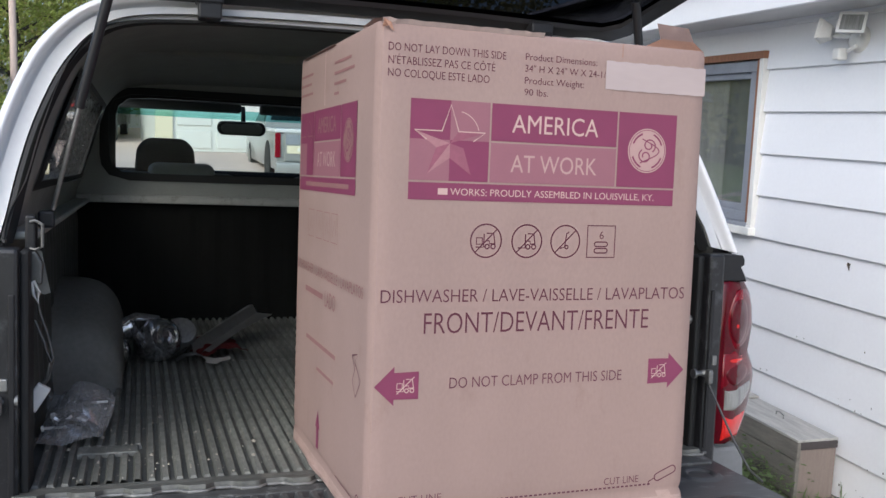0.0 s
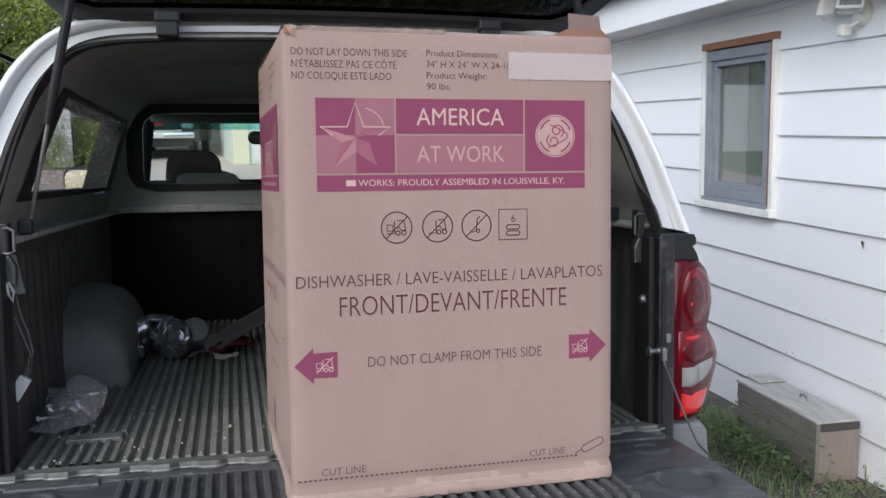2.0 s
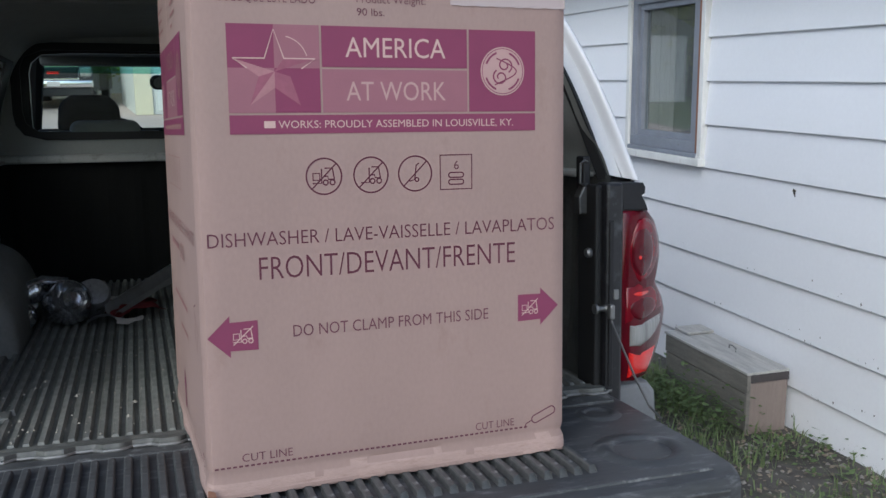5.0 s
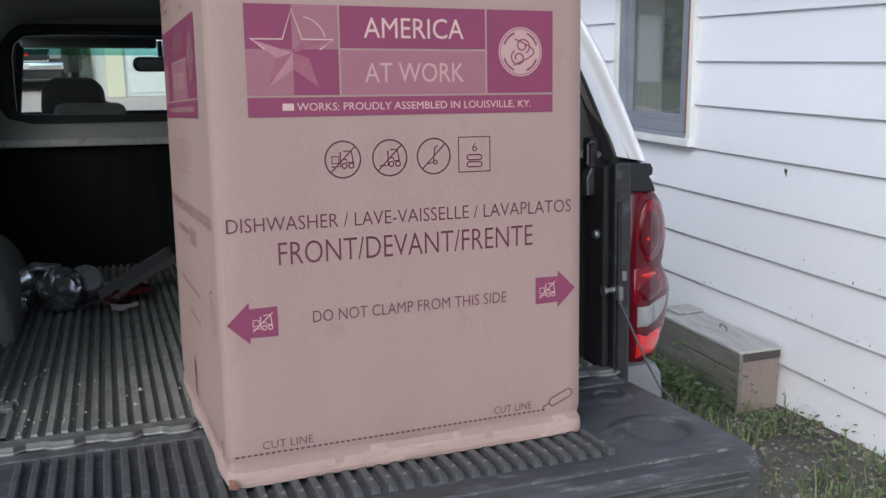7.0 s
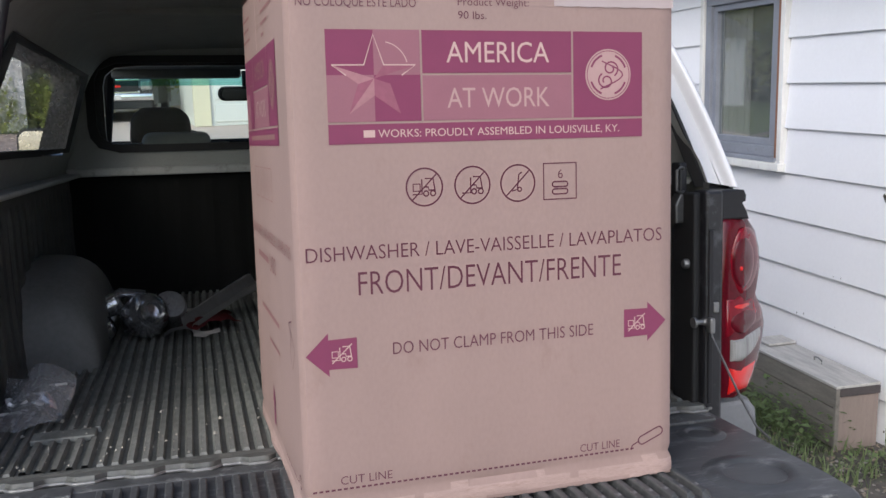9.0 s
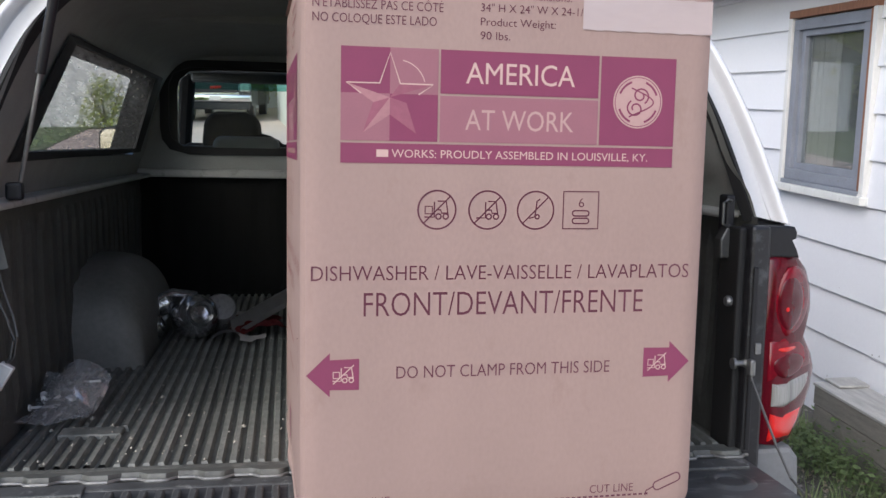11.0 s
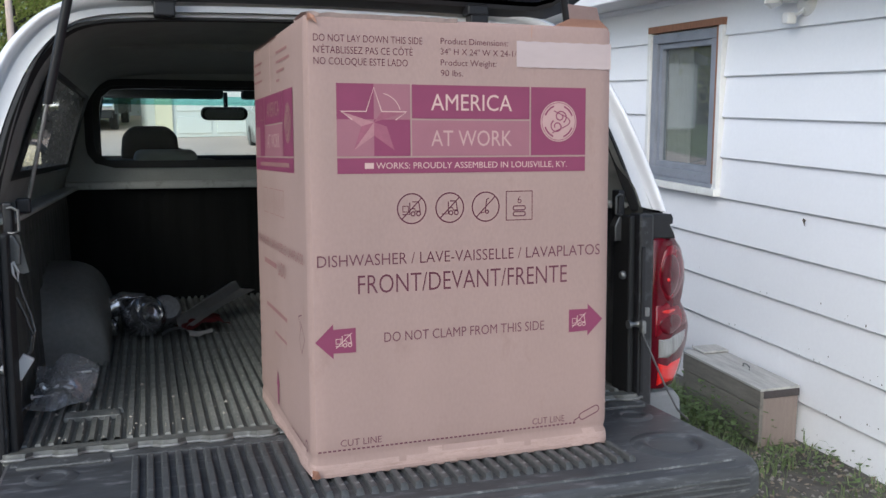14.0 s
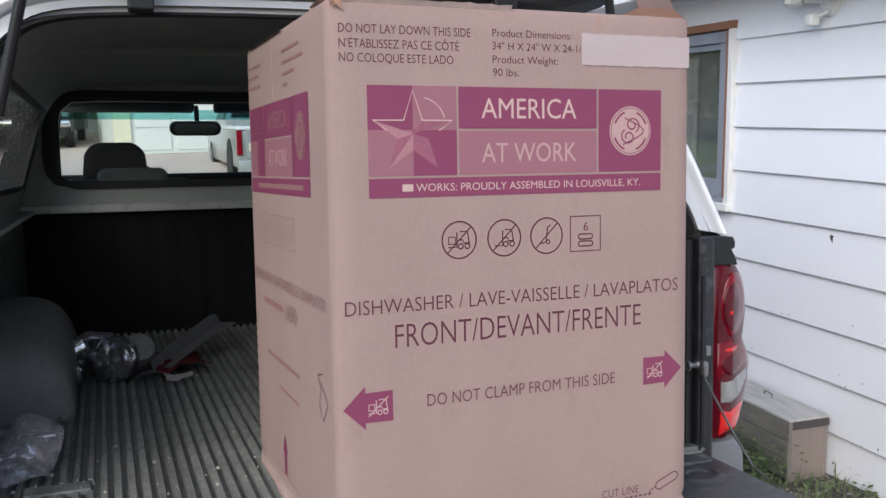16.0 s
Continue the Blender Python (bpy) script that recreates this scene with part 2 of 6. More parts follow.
GREYCAR = material("silver car paint", (0.30, 0.30, 0.295), 0.3, metal=0.3, coat=0.5, vary=0.05)
DARKCAR = material("dark car paint", (0.02, 0.021, 0.024), 0.25, coat=0.5, vary=0.1)
GARAGE = material("cream garage door", (0.70, 0.70, 0.66), 0.6, vary=0.03)
CREAM = material("cream garage trim", (0.72, 0.66, 0.48), 0.6, vary=0.05)
ROOFM = material("grey shingles", (0.22, 0.21, 0.20), 0.9, vary=0.2, scale=4, fine=30)
LAMPGREY = material("off-white lamp housing", (0.74, 0.73, 0.70), 0.45, vary=0.08, dirt=(0.4, 0.38, 0.34), dirt_at=0.64)
WELL = material("dusty liner dome", (0.19, 0.19, 0.175), 0.6, vary=0.25, scale=6, fine=70, bump=0.001)
SILL = material("bare sill edge", (0.22, 0.22, 0.21), 0.45, metal=0.3, vary=0.3, scale=10)
SIDEL = material("black bed side liner", (0.09, 0.092, 0.084), 0.55, vary=0.4, scale=9, fine=90, bump=0.0015)
# Liner black lowered far: the deep shade at the bed's head is in it.
BULK_SHADED = material("shaded black bulkhead liner", (0.005, 0.0052, 0.0045), 0.75, vary=0.3, scale=5, bump=0.001, spec=0.2)
CRUMB = material("pale crumbs", (0.36, 0.34, 0.29), 0.9, vary=0.3)

# ---- shapes ----


def part(name, bm, mat, parent=None, label="", m=None, smooth=False):
    """Links a bmesh as one mesh object under a thing or part."""
    me = bpy.data.meshes.new(name)
    bmesh.ops.recalc_face_normals(bm, faces=bm.faces)
    if smooth:
        for f in bm.faces:
            f.smooth = True
    bm.to_mesh(me)
    bm.free()
    me.materials.append(mat)
    ob = new(name, me)
    if smooth:
        me.set_sharp_from_angle(angle=radians(38))
    if parent:
        ob.parent = parent
    if m is not None:
        ob.matrix_basis = m
    if label:
        tagged(ob, label)
    return ob


def thing(name, label, category, m=Matrix(), group="", kind=""):
    ob = new(name)
    ob.matrix_world = m
    return tagged(ob, label, category, group, kind)


def box(x0, x1, y0, y1, z0, z1, bevel=0.0, seg=2, bm=None):
    """A block from corner to corner with rounded edges."""
    bm = bm or bmesh.new()
    made = bmesh.ops.create_cube(bm, size=1, matrix=Matrix.Translation(((x0 + x1) / 2, (y0 + y1) / 2, (z0 + z1) / 2)) @ Matrix.Diagonal((x1 - x0, y1 - y0, z1 - z0, 1)))
    if bevel:
        edges = list({e for v in made["verts"] for e in v.link_edges})
        bmesh.ops.bevel(bm, geom=edges, offset=bevel, segments=seg, affect="EDGES", profile=0.5)
    return bm


def slab(outline, depth, m=Matrix(), bevel=0.0, bm=None):
    """A flat outline in x and z, thickened along y from 0 to depth."""
    bm = bm or bmesh.new()
    vs = [bm.verts.new((x, 0, z)) for x, z in outline]
    f = bm.faces.new(vs)
    made = bmesh.ops.extrude_face_region(bm, geom=[f])
    top = [v for v in made["geom"] if isinstance(v, bmesh.types.BMVert)]
    bmesh.ops.translate(bm, verts=top, vec=(0, depth, 0))
    if bevel:
        edges = [e for e in bm.edges if all(v in top for v in e.verts)] + [e for e in bm.edges if all(v in vs for v in e.verts)]
        bmesh.ops.bevel(bm, geom=edges, offset=bevel, segments=2, affect="EDGES", profile=0.5)
    bmesh.ops.transform(bm, matrix=m, verts=bm.verts)
    return bm


def tube(points, radius, sides=10, bm=None, closed=False):
    """A round bar along points; radius may be a list."""
    bm = bm or bmesh.new()
    pts = [Vector(p) for p in points]
    rings = []
    up = Vector((0, 0, 1))
    for i, p in enumerate(pts):
        a = pts[i - 1] if i or closed else p
        b = pts[(i + 1) % len(pts)] if i < len(pts) - 1 or closed else p
        d = (b - a).normalized()
        side = d.cross(up if abs(d.z) < 0.95 else Vector((0, 1, 0))).normalized()
        other = side.cross(d)
        r = radius[i] if isinstance(radius, (list, tuple)) else radius
        rings.append([bm.verts.new(p + r * (math.cos(k * math.tau / sides) * side + math.sin(k * math.tau / sides) * other)) for k in range(sides)])
    n = len(rings)
    for i in range(n if closed else n - 1):
        a, b = rings[i], rings[(i + 1) % n]
        for k in range(sides):
            bm.faces.new((a[k], a[(k + 1) % sides], b[(k + 1) % sides], b[k]))
    if not closed:
        bm.faces.new(rings[0])
        bm.faces.new(rings[-1][::-1])
    return bm


def lathe(profile, m=Matrix(), sides=28, bm=None):
    """A turned body: profile of (radius, height)."""
    bm = bm or bmesh.new()
    first = len(bm.verts)
    rings = [[bm.verts.new(m @ Vector((r * math.cos(k * math.tau / sides), r * math.sin(k * math.tau / sides), h))) for k in range(sides)] for r, h in profile]
    for a, b in zip(rings, rings[1:]):
        for k in range(sides):
            bm.faces.new((a[k], a[(k + 1) % sides], b[(k + 1) % sides], b[k]))
    bm.faces.new(rings[0][::-1])
    bm.faces.new(rings[-1])
    return bm


def grid(nx, ny, f, bm=None):
    """A sheet: f(u, v) gives the point for u and v from 0 to 1; None leaves a hole."""
    bm = bm or bmesh.new()
    vs = [[bm.verts.new(f(i / nx, j / ny)) for j in range(ny + 1)] for i in range(nx + 1)]
    for i in range(nx):
        for j in range(ny):
            bm.faces.new((vs[i][j], vs[i + 1][j], vs[i + 1][j + 1], vs[i][j + 1]))
    return bm


def loft(sections, closed=False, bm=None):
    """Skin over sections of equally many points."""
    bm = bm or bmesh.new()
    vs = [[bm.verts.new(p) for p in s] for s in sections]
    n = len(vs[0])
    for a, b in zip(vs, vs[1:]):
        for k in range(n if closed else n - 1):
            bm.faces.new((a[k], a[(k + 1) % n], b[(k + 1) % n], b[k]))
    return bm


def round_rect(x0, x1, z0, z1, r, n=6):
    pts = []
    for cx, cz, a0 in ((x1 - r, z1 - r, 0), (x0 + r, z1 - r, 90), (x0 + r, z0 + r, 180), (x1 - r, z0 + r, 270)):
        pts += [(cx + r * math.cos(radians(a0 + 90 * k / n)), cz + r * math.sin(radians(a0 + 90 * k / n))) for k in range(n + 1)]
    return pts


def ring_plate(outer, inner, y0, y1):
    """A plate in x and z with a hole through it; both outlines have equally many points."""
    return loft([[(x, y0, z) for x, z in outer], [(x, y1, z) for x, z in outer], [(x, y1, z) for x, z in inner], [(x, y0, z) for x, z in inner], [(x, y0, z) for x, z in outer]], closed=True)


def same_count(outline, n):
    """The outline resampled to n points at even lengths, starting where it starts."""
    pts = [Vector(p) for p in outline] + [Vector(outline[0])]
    cum = [0.0]
    for a, b in zip(pts, pts[1:]):
        cum.append(cum[-1] + (b - a).length)
    out, i = [], 0
    for k in range(n):
        d = cum[-1] * k / n
        while cum[i + 1] < d:
            i += 1
        f = (d - cum[i]) / max(1e-9, cum[i + 1] - cum[i])
        out.append(tuple(pts[i].lerp(pts[i + 1], f)))
    return out


def by_angle(outline, n, centre):
    """n points of an outline, by even angles round a centre."""
    out = []
    cx, cz = centre
    m = len(outline)
    for k in range(n):
        a = math.tau * k / n
        dx, dz = math.cos(a), math.sin(a)
        best = 0
        for i in range(m):
            (x1, z1), (x2, z2) = outline[i], outline[(i + 1) % m]
            ex, ez = x2 - x1, z2 - z1
            den = dx * ez - dz * ex
            if abs(den) < 1e-12:
                continue
            t = ((x1 - cx) * ez - (z1 - cz) * ex) / den
            u = ((x1 - cx) * dz - (z1 - cz) * dx) / den
            if t > 0 and -1e-6 <= u <= 1 + 1e-6:
                best = max(best, t)
        out.append((cx + best * dx, cz + best * dz))
    return out


# ---- ground ----
def ground_z(x, y):
    near = max(0.0, 1 - math.hypot(x - 1.9, y - 0.9) / 6)
    rise = 0.032 * min(26.0, max(0.0, y - 6.0))
    return rise + 0.012 + 0.025 * noise.noise(Vector((x * 1.1, y * 1.1, 0))) * (1 if math.hypot(x, y) < 15 else 0.3) + 0.03 * near


def ground_sheet():
    def f(u, v):
        a, b = 2 * u - 1, 2 * v - 1
        x = 1.5 + 7 * a + 400 * a ** 9
        y = 1.0 + 7 * b + 400 * b ** 9
        return (x, y, ground_z(x, y))
    return part("ground", grid(110, 110, f), GROUND, smooth=True)


tagged(ground_sheet(), "stony brown soil and thin grass", "ground", kind="structure")

# ---- pickup truck with its cap ----
FLOOR = 0.80
truck = thing("pickup_truck", "white pickup with open tailgate, ribbed black bed liner and fitted cap", "pickup truck", TRUCKF)
LEN = 2.13
CAB = 2.02  # head of the bed, from which the cab is laid out

# bed floor, with ribs of its own
floor_bm = box(-0.80, 0.80, 0.0, LEN, FLOOR - 0.05, FLOOR - 0.012)
bed = part("bed_floor", floor_bm, LINER, truck, "black ribbed bed liner floor, scuffed and dusty")
rib_me = None
x = -0.735
while x < 0.75:
    y0, y1 = 0.036, LEN - 0.03
    if -0.66 < x < -0.54 or 0.54 < x < 0.66:
        y0 = 0.29
    rb = bmesh.new()
    loft([[(-0.0095, y0, -0.012), (-0.0052, y0 + 0.008, 0), (0.0052, y0 + 0.008, 0), (0.0095, y0, -0.012)], [(-0.0095, y1, -0.012), (-0.0052, y1, 0), (0.0052, y1, 0), (0.0095, y1, -0.012)]], bm=rb)
    rb.faces.new([v for v in rb.verts if abs(v.co.y - y0) < 0.009])
    part("rib", rb, LINER_WORN, bed, m=pose(x, 0, FLOOR))
    if y0 > 0.2:
        rb = bmesh.new()
        loft([[(-0.0095, 0.036, -0.012), (-0.0052, 0.044, 0), (0.0052, 0.044, 0), (0.0095, 0.036, -0.012)], [(-0.0095, 0.235, -0.012), (-0.0052, 0.227, 0), (0.0052, 0.227, 0), (0.0095, 0.235, -0.012)]], bm=rb)
        part("rib", rb, LINER_WORN, bed, m=pose(x, 0, FLOOR))
    x += 0.0276
for s in (-1, 1):
    part("cross_pad", box(min(s * 0.54, s * 0.67), max(s * 0.54, s * 0.67), 0.235, 0.29, FLOOR - 0.012, FLOOR + 0.001, 0.003), LINER_WORN, bed)
part("front_pad", box(-0.78, 0.78, 0.012, 0.036, FLOOR - 0.02, FLOOR - 0.002, 0.004), LINER, bed)


def wave(x):
    """The stepped rear edge of the liner."""
    t = ((x - 0.025) / 0.105) % 1.0
    return 0.0 if t < 0.36 else (t - 0.36) / 0.14 if t < 0.5 else 1.0 if t < 0.86 else (1 - t) / 0.14


xs = [-0.77 + 0.0065 * k for k in range(238)]
lip = loft([[(x, 0.014, FLOOR - 0.002) for x in xs], [(x, -0.004 - 0.027 * wave(x), FLOOR - 0.001 + 0.006 * wave(x)) for x in xs], [(x, -0.010 - 0.027 * wave(x), FLOOR - 0.008) for x in xs], [(x, -0.008 - 0.027 * wave(x), FLOOR - 0.022) for x in xs]])
part("liner_lip", lip, LINER, bed, "stepped rear lip of the liner, dusty", smooth=True)
lip = loft([[(x, -0.000 - 0.027 * wave(x), FLOOR - 0.020) for x in xs], [(x, -0.020 - 0.027 * wave(x), FLOOR - 0.019) for x in xs], [(x, -0.024 - 0.027 * wave(x), FLOOR - 0.026) for x in xs], [(x, -0.020, FLOOR - 0.06) for x in xs]])
part("sill_edge", lip, BLACK, bed, smooth=True)
part("sill_bead", tube([(x, -0.021 - 0.024 * wave(x), FLOOR - 0.008 + 0.004 * wave(x)) for x in xs], 0.0035, 6), SILL, bed, "pale worn edge of the bed sill", smooth=True)
crumbs = bmesh.new()
rc = random.Random(5)
for k in range(330):
    cx, cy = rc.uniform(-0.74, 0.05), 0.05 + 1.5 * rc.random() ** 1.6
    r = rc.uniform(0.0012, 0.0035) * (2 if rc.random() < 0.06 else 1)
    vs = [crumbs.verts.new((cx + r * math.cos(a) * rc.uniform(0.6, 1.3), cy + r * 1.6 * math.sin(a), FLOOR + 0.0012)) for a in (0, 1.3, 2.6, 3.9, 5.2)]
    tip = crumbs.verts.new((cx, cy, FLOOR + 0.0012 + r))
    for i in range(5):
        crumbs.faces.new((vs[i], vs[(i + 1) % 5], tip))
tagged(part("dirt", crumbs, CRUMB, bed, "pale dirt crumbs scattered on the ribs"), kind="stuff")

# sides, bulkhead and wheel wells of the bed
for s, nm in ((-1, "bed_side"), (1, "bed_side")):
    def wall_point(u, v, s=s):
        y = 0.02 + u * (LEN - 0.02)
        z = FLOOR - 0.01 + v * 0.50
        corr = 0.006 * (1 if (y / 0.09) % 1 > 0.5 else 0) * (0.06 < y) * (0.1 < v < 0.9)
        belly = 0.02 * (1 - v) ** 3
        return (s * (0.785 - belly - corr), y, z)
    wall = part(nm, grid(88, 12, wall_point), SIDEL, truck, "black bed liner side, faintly corrugated")
    part("outer_panel", slab([(0.80, 0.45), (0.89, 0.45), (0.91, 0.70), (0.914, 0.92), (0.905, 1.04), (0.885, 1.14), (0.862, 1.21), (0.845, 1.25), (0.80, 1.255)], 4.85, Matrix.Diagonal((s, 1, 1, 1)) @ pose(0, 0.14, 0), 0.006), PAINT, truck, "white outer bed panel", smooth=True)
    # rounded wheel housing
    arc = [(y, z) for y, z in [(0.84 + 0.38 * (1 - math.cos(a)), FLOOR - 0.02 + 0.295 * math.sin(a) ** 0.45) for a in [math.pi * k / 22 for k in range(23)]]]
    prof = []
    for k in range(13):
        t = k / 12 * math.pi / 2
        px, pz = 0.80 - 0.215 * math.sin(t) ** 0.55, math.cos(t) ** 0.62 if k < 12 else 0.0
        prof.append([(s * px, 1.22 + (y - 1.22) * (0.88 + 0.12 * pz), FLOOR - 0.02 + (z - FLOOR + 0.02) * pz) for y, z in arc])
    part("wheel_well", loft(prof), WELL, truck, "rounded black wheel well in the liner", smooth=True)
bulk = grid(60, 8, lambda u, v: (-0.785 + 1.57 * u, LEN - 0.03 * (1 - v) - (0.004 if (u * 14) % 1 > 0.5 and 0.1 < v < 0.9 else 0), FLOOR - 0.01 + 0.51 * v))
part("bulkhead", bulk, BULK_SHADED, truck, "black liner at the head of the bed, darkened for shade")

# rear posts, lamps, bumper corner
LOBES = [(0.803, 1.208), (0.83, 1.212), (0.868, 1.207), (0.888, 1.18), (0.9, 1.14), (0.903, 1.105), (0.897, 1.07), (0.886, 1.045), (0.896, 1.02), (0.912, 0.985), (0.92, 0.95), (0.915, 0.91), (0.903, 0.868), (0.888, 0.83), (0.872, 0.808), (0.84, 0.803), (0.803, 0.806)]


def lens(parent, name, outline, s, y0, dome, mat, label=""):
    """A lamp lens that bows towards the rear and round the truck's corner."""
    cx = sum(p[0] for p in outline) / len(outline)
    cz = sum(p[1] for p in outline) / len(outline)
    rings = []
    for f, k in ((1.0, 0.0), (0.97, 0.35), (0.85, 0.75), (0.6, 0.95), (0.3, 1.0)):
        ring = []
        for x, z in outline:
            xx = cx + f * (x - cx)
            over = max(0, xx - 0.85)
            ring.append((s * (xx + 0.75 * over), y0 + 1.2 * over - dome * k, cz + f * (z - cz)))
        rings.append(ring)
    bm = loft([[(a, b + 0.03, c) for a, b, c in rings[0]]] + rings, closed=True)
    bm.faces.new([v for v in bm.verts][-len(outline):])
    return part(name, bm, mat, parent, label, smooth=True)


def ellipse(cx, cz, rx, rz, n=20):
    return [(cx + rx * math.cos(math.tau * k / n), cz + rz * math.sin(math.tau * k / n)) for k in range(n)]


for s in (-1, 1):
    body = lens(truck, "tail_lamp", LOBES, s, 0.0, 0.012, REDDARK, "two-lobed red tail lamp with a clear reversing lens")
    lens(body, "brake_lens", ellipse(0.858, 1.115, 0.038, 0.075, 28), s, -0.008, 0.007, REDLENS, "glossy red upper lobe")
    lens(body, "inner_ring", ellipse(0.852, 1.112, 0.028, 0.056, 28), s, -0.0135, 0.003, REDDARK, "dark bowl of the upper lamp")
    lens(body, "bulb", ellipse(0.845, 1.100, 0.004, 0.005, 12), s, -0.0165, 0.001, REDLIT, "bright bulb behind the lens")
    lens(body, "turn_lens", [(0.812, 1.03), (0.845, 1.038), (0.88, 1.028), (0.903, 0.998), (0.91, 0.965), (0.86, 0.948), (0.812, 0.944)], s, -0.008, 0.006, REDLENS, "glossy red middle lobe")
    lens(body, "inner_ring", ellipse(0.856, 0.978, 0.034, 0.026, 28), s, -0.0125, 0.003, REDDARK)
    lens(body, "bulb", ellipse(0.85, 1.014, 0.020, 0.005, 16), s, -0.0135, 0.001, REDLIT)
    lens(body, "reversing_lens", [(0.822, 0.940), (0.86, 0.943), (0.905, 0.950), (0.904, 0.930), (0.893, 0.910), (0.876, 0.896), (0.85, 0.888), (0.822, 0.890)], s, -0.008, 0.010, CLEARLENS, "ribbed clear reversing lens")
    lens(body, "reflector", [(0.820, 0.876), (0.86, 0.872), (0.892, 0.874), (0.882, 0.84), (0.868, 0.818), (0.820, 0.814)], s, -0.007, 0.008, REDLIT, "bright red reflector")
    part("rear_post", box(min(s * 0.758, s * 0.803), max(s * 0.758, s * 0.803), -0.012, 0.05, 0.74, 1.275, 0.008), BLACK_GLOSS, truck, "black post beside the tailgate opening")
    part("post_seal", box(min(s * 0.742, s * 0.760), max(s * 0.742, s * 0.760), 0.01, 0.10, FLOOR - 0.01, 1.27, 0.006), RUBBER, truck)
    cap_block = slab([(0.803, 1.209), (0.872, 1.208), (0.866, 1.225), (0.855, 1.244), (0.863, 1.248), (0.864, 1.262), (0.858, 1.273), (0.80, 1.275)], 0.08, Matrix.Diagonal((s, 1, 1, 1)) @ pose(0, -0.004, 0), 0.004)
    part("rail_end_cap", cap_block, BLACK, truck, "black plastic cap over the bed rail end")
    part("rail_top", box(min(s * 0.79, s * 0.875), max(s * 0.79, s * 0.875), 0.06, LEN, 1.255, 1.283, 0.01), BLACK, truck)
    quarter = [(0.80, 0.79), (0.895, 0.79), (0.915, 0.765), (0.925, 0.62), (0.80, 0.62)]
    part("bumper_corner", slab(quarter, 0.22, Matrix.Diagonal((s, 1, 1, 1)) @ pose(0, 0.02, 0), 0.012), BUMPER, truck, "grey plastic bumper end under the lamp")
    bolt = lathe([(0.004, 0.0), (0.004, 0.018), (0.011, 0.018), (0.012, 0.024), (0.009, 0.03), (0.003, 0.031)], pose(s * 0.757, 0.03, 1.112, 0, -90 * s, 0), 16)
    if s > 0:
        part("striker_bolt", bolt, STEEL, truck, "steel striker bolt")
    else:
        bolt.free()
    cx = 0.765 if s > 0 else 0.792
    stud = lathe([(0.009, 0.0), (0.011, 0.008), (0.007, 0.014), (0.006, 0.03), (0.012, 0.032), (0.012, 0.038)], pose(s * (cx + 0.005), -0.005, 0.985, 0, -90 * s, 0), 16)
    part("cable_stud", stud, STEEL, truck)
    cable = tube([(s * cx, -0.02, 0.985), (s * cx, -0.03, 0.955), (s * (cx + 0.001), -0.08, 0.905), (s * (cx + 0.002), -0.135, 0.850), (s * (cx + 0.004), -0.19, 0.803), (s * (cx + 0.002), -0.24, 0.792)], 0.0026, 8)
    cable_ob = part("tailgate_cable", cable, DULL, truck, "thin steel tailgate support cable")
    part("cable_eye", box(min(s * (cx - 0.007), s * (cx + 0.007)), max(s * (cx - 0.007), s * (cx + 0.007)), -0.034, -0.014, 0.962, 0.998, 0.005), STEEL, cable_ob)

for s in (-1, 1):
    part("post_flange", box(min(s * 0.764, s * 0.776), max(s * 0.764, s * 0.776), -0.017, -0.010, 0.80, 1.19, 0.003), BLACK, truck, "scuffed raised edge of the post")
    part("post_clip", box(min(s * 0.776, s * 0.790), max(s * 0.776, s * 0.790), -0.018, -0.010, 1.005, 1.03, 0.003), STEEL, truck, "small metal clip")
    bracket = slab([(0.724, 1.20), (0.75, 1.20), (0.756, 1.262), (0.735, 1.266), (0.722, 1.24)], 0.03, Matrix.Diagonal((s, 1, 1, 1)) @ pose(0, 0.055, 0), 0.004)
    part("latch_bracket", bracket, DULL, truck, "worn metal bracket under the hatch latch")

# open tailgate
gate_out = [(-0.765, 0.0), (-0.765, -0.40), (-0.76, -0.47), (-0.74, -0.515), (-0.70, -0.535), (0.70, -0.535), (0.74, -0.515), (0.76, -0.47), (0.765, -0.40), (0.765, 0.0)]
gb = bmesh.new()
tops = gate_out
loft([[(x, y - 0.03, FLOOR - 0.075) for x, y in tops], [(x * 1.0, y - 0.03, FLOOR - 0.03) for x, y in tops], [(x * 0.997, (y - 0.03) * 0.996, FLOOR - 0.018) for x, y in tops], [(x * 0.985, (y - 0.03) * 0.98 - 0.002, FLOOR - 0.010) for x, y in tops]], closed=True, bm=gb)
gb.verts.ensure_lookup_table()
n = len(tops)
gb.faces.new(gb.verts[3 * n:4 * n])
gb.faces.new(gb.verts[0:n])
gate = part("tailgate", gb, GATEBODY, truck, "lowered tailgate with a scuffed black ribbed liner", smooth=True)
x = -0.50
while x < 0.51:
    rb = bmesh.new()
    loft([[(-0.0085, -0.10, -0.010), (-0.0066, -0.104, 0.004), (-0.0045, -0.108, 0.006), (0.0045, -0.108, 0.006), (0.0066, -0.104, 0.004), (0.0085, -0.10, -0.010)], [(-0.0085, -0.458, -0.010), (-0.0066, -0.452, 0.004), (-0.0045, -0.447, 0.006), (0.0045, -0.447, 0.006), (0.0066, -0.452, 0.004), (0.0085, -0.458, -0.010)]], bm=rb)
    rb.faces.new([v for v in rb.verts if v.co.y > -0.11])
    rb.faces.new([v for v in rb.verts if v.co.y < -0.44])
    part("rib", rb, GATE, gate, m=pose(x, 0, FLOOR - 0.0035))
    x += 0.0292
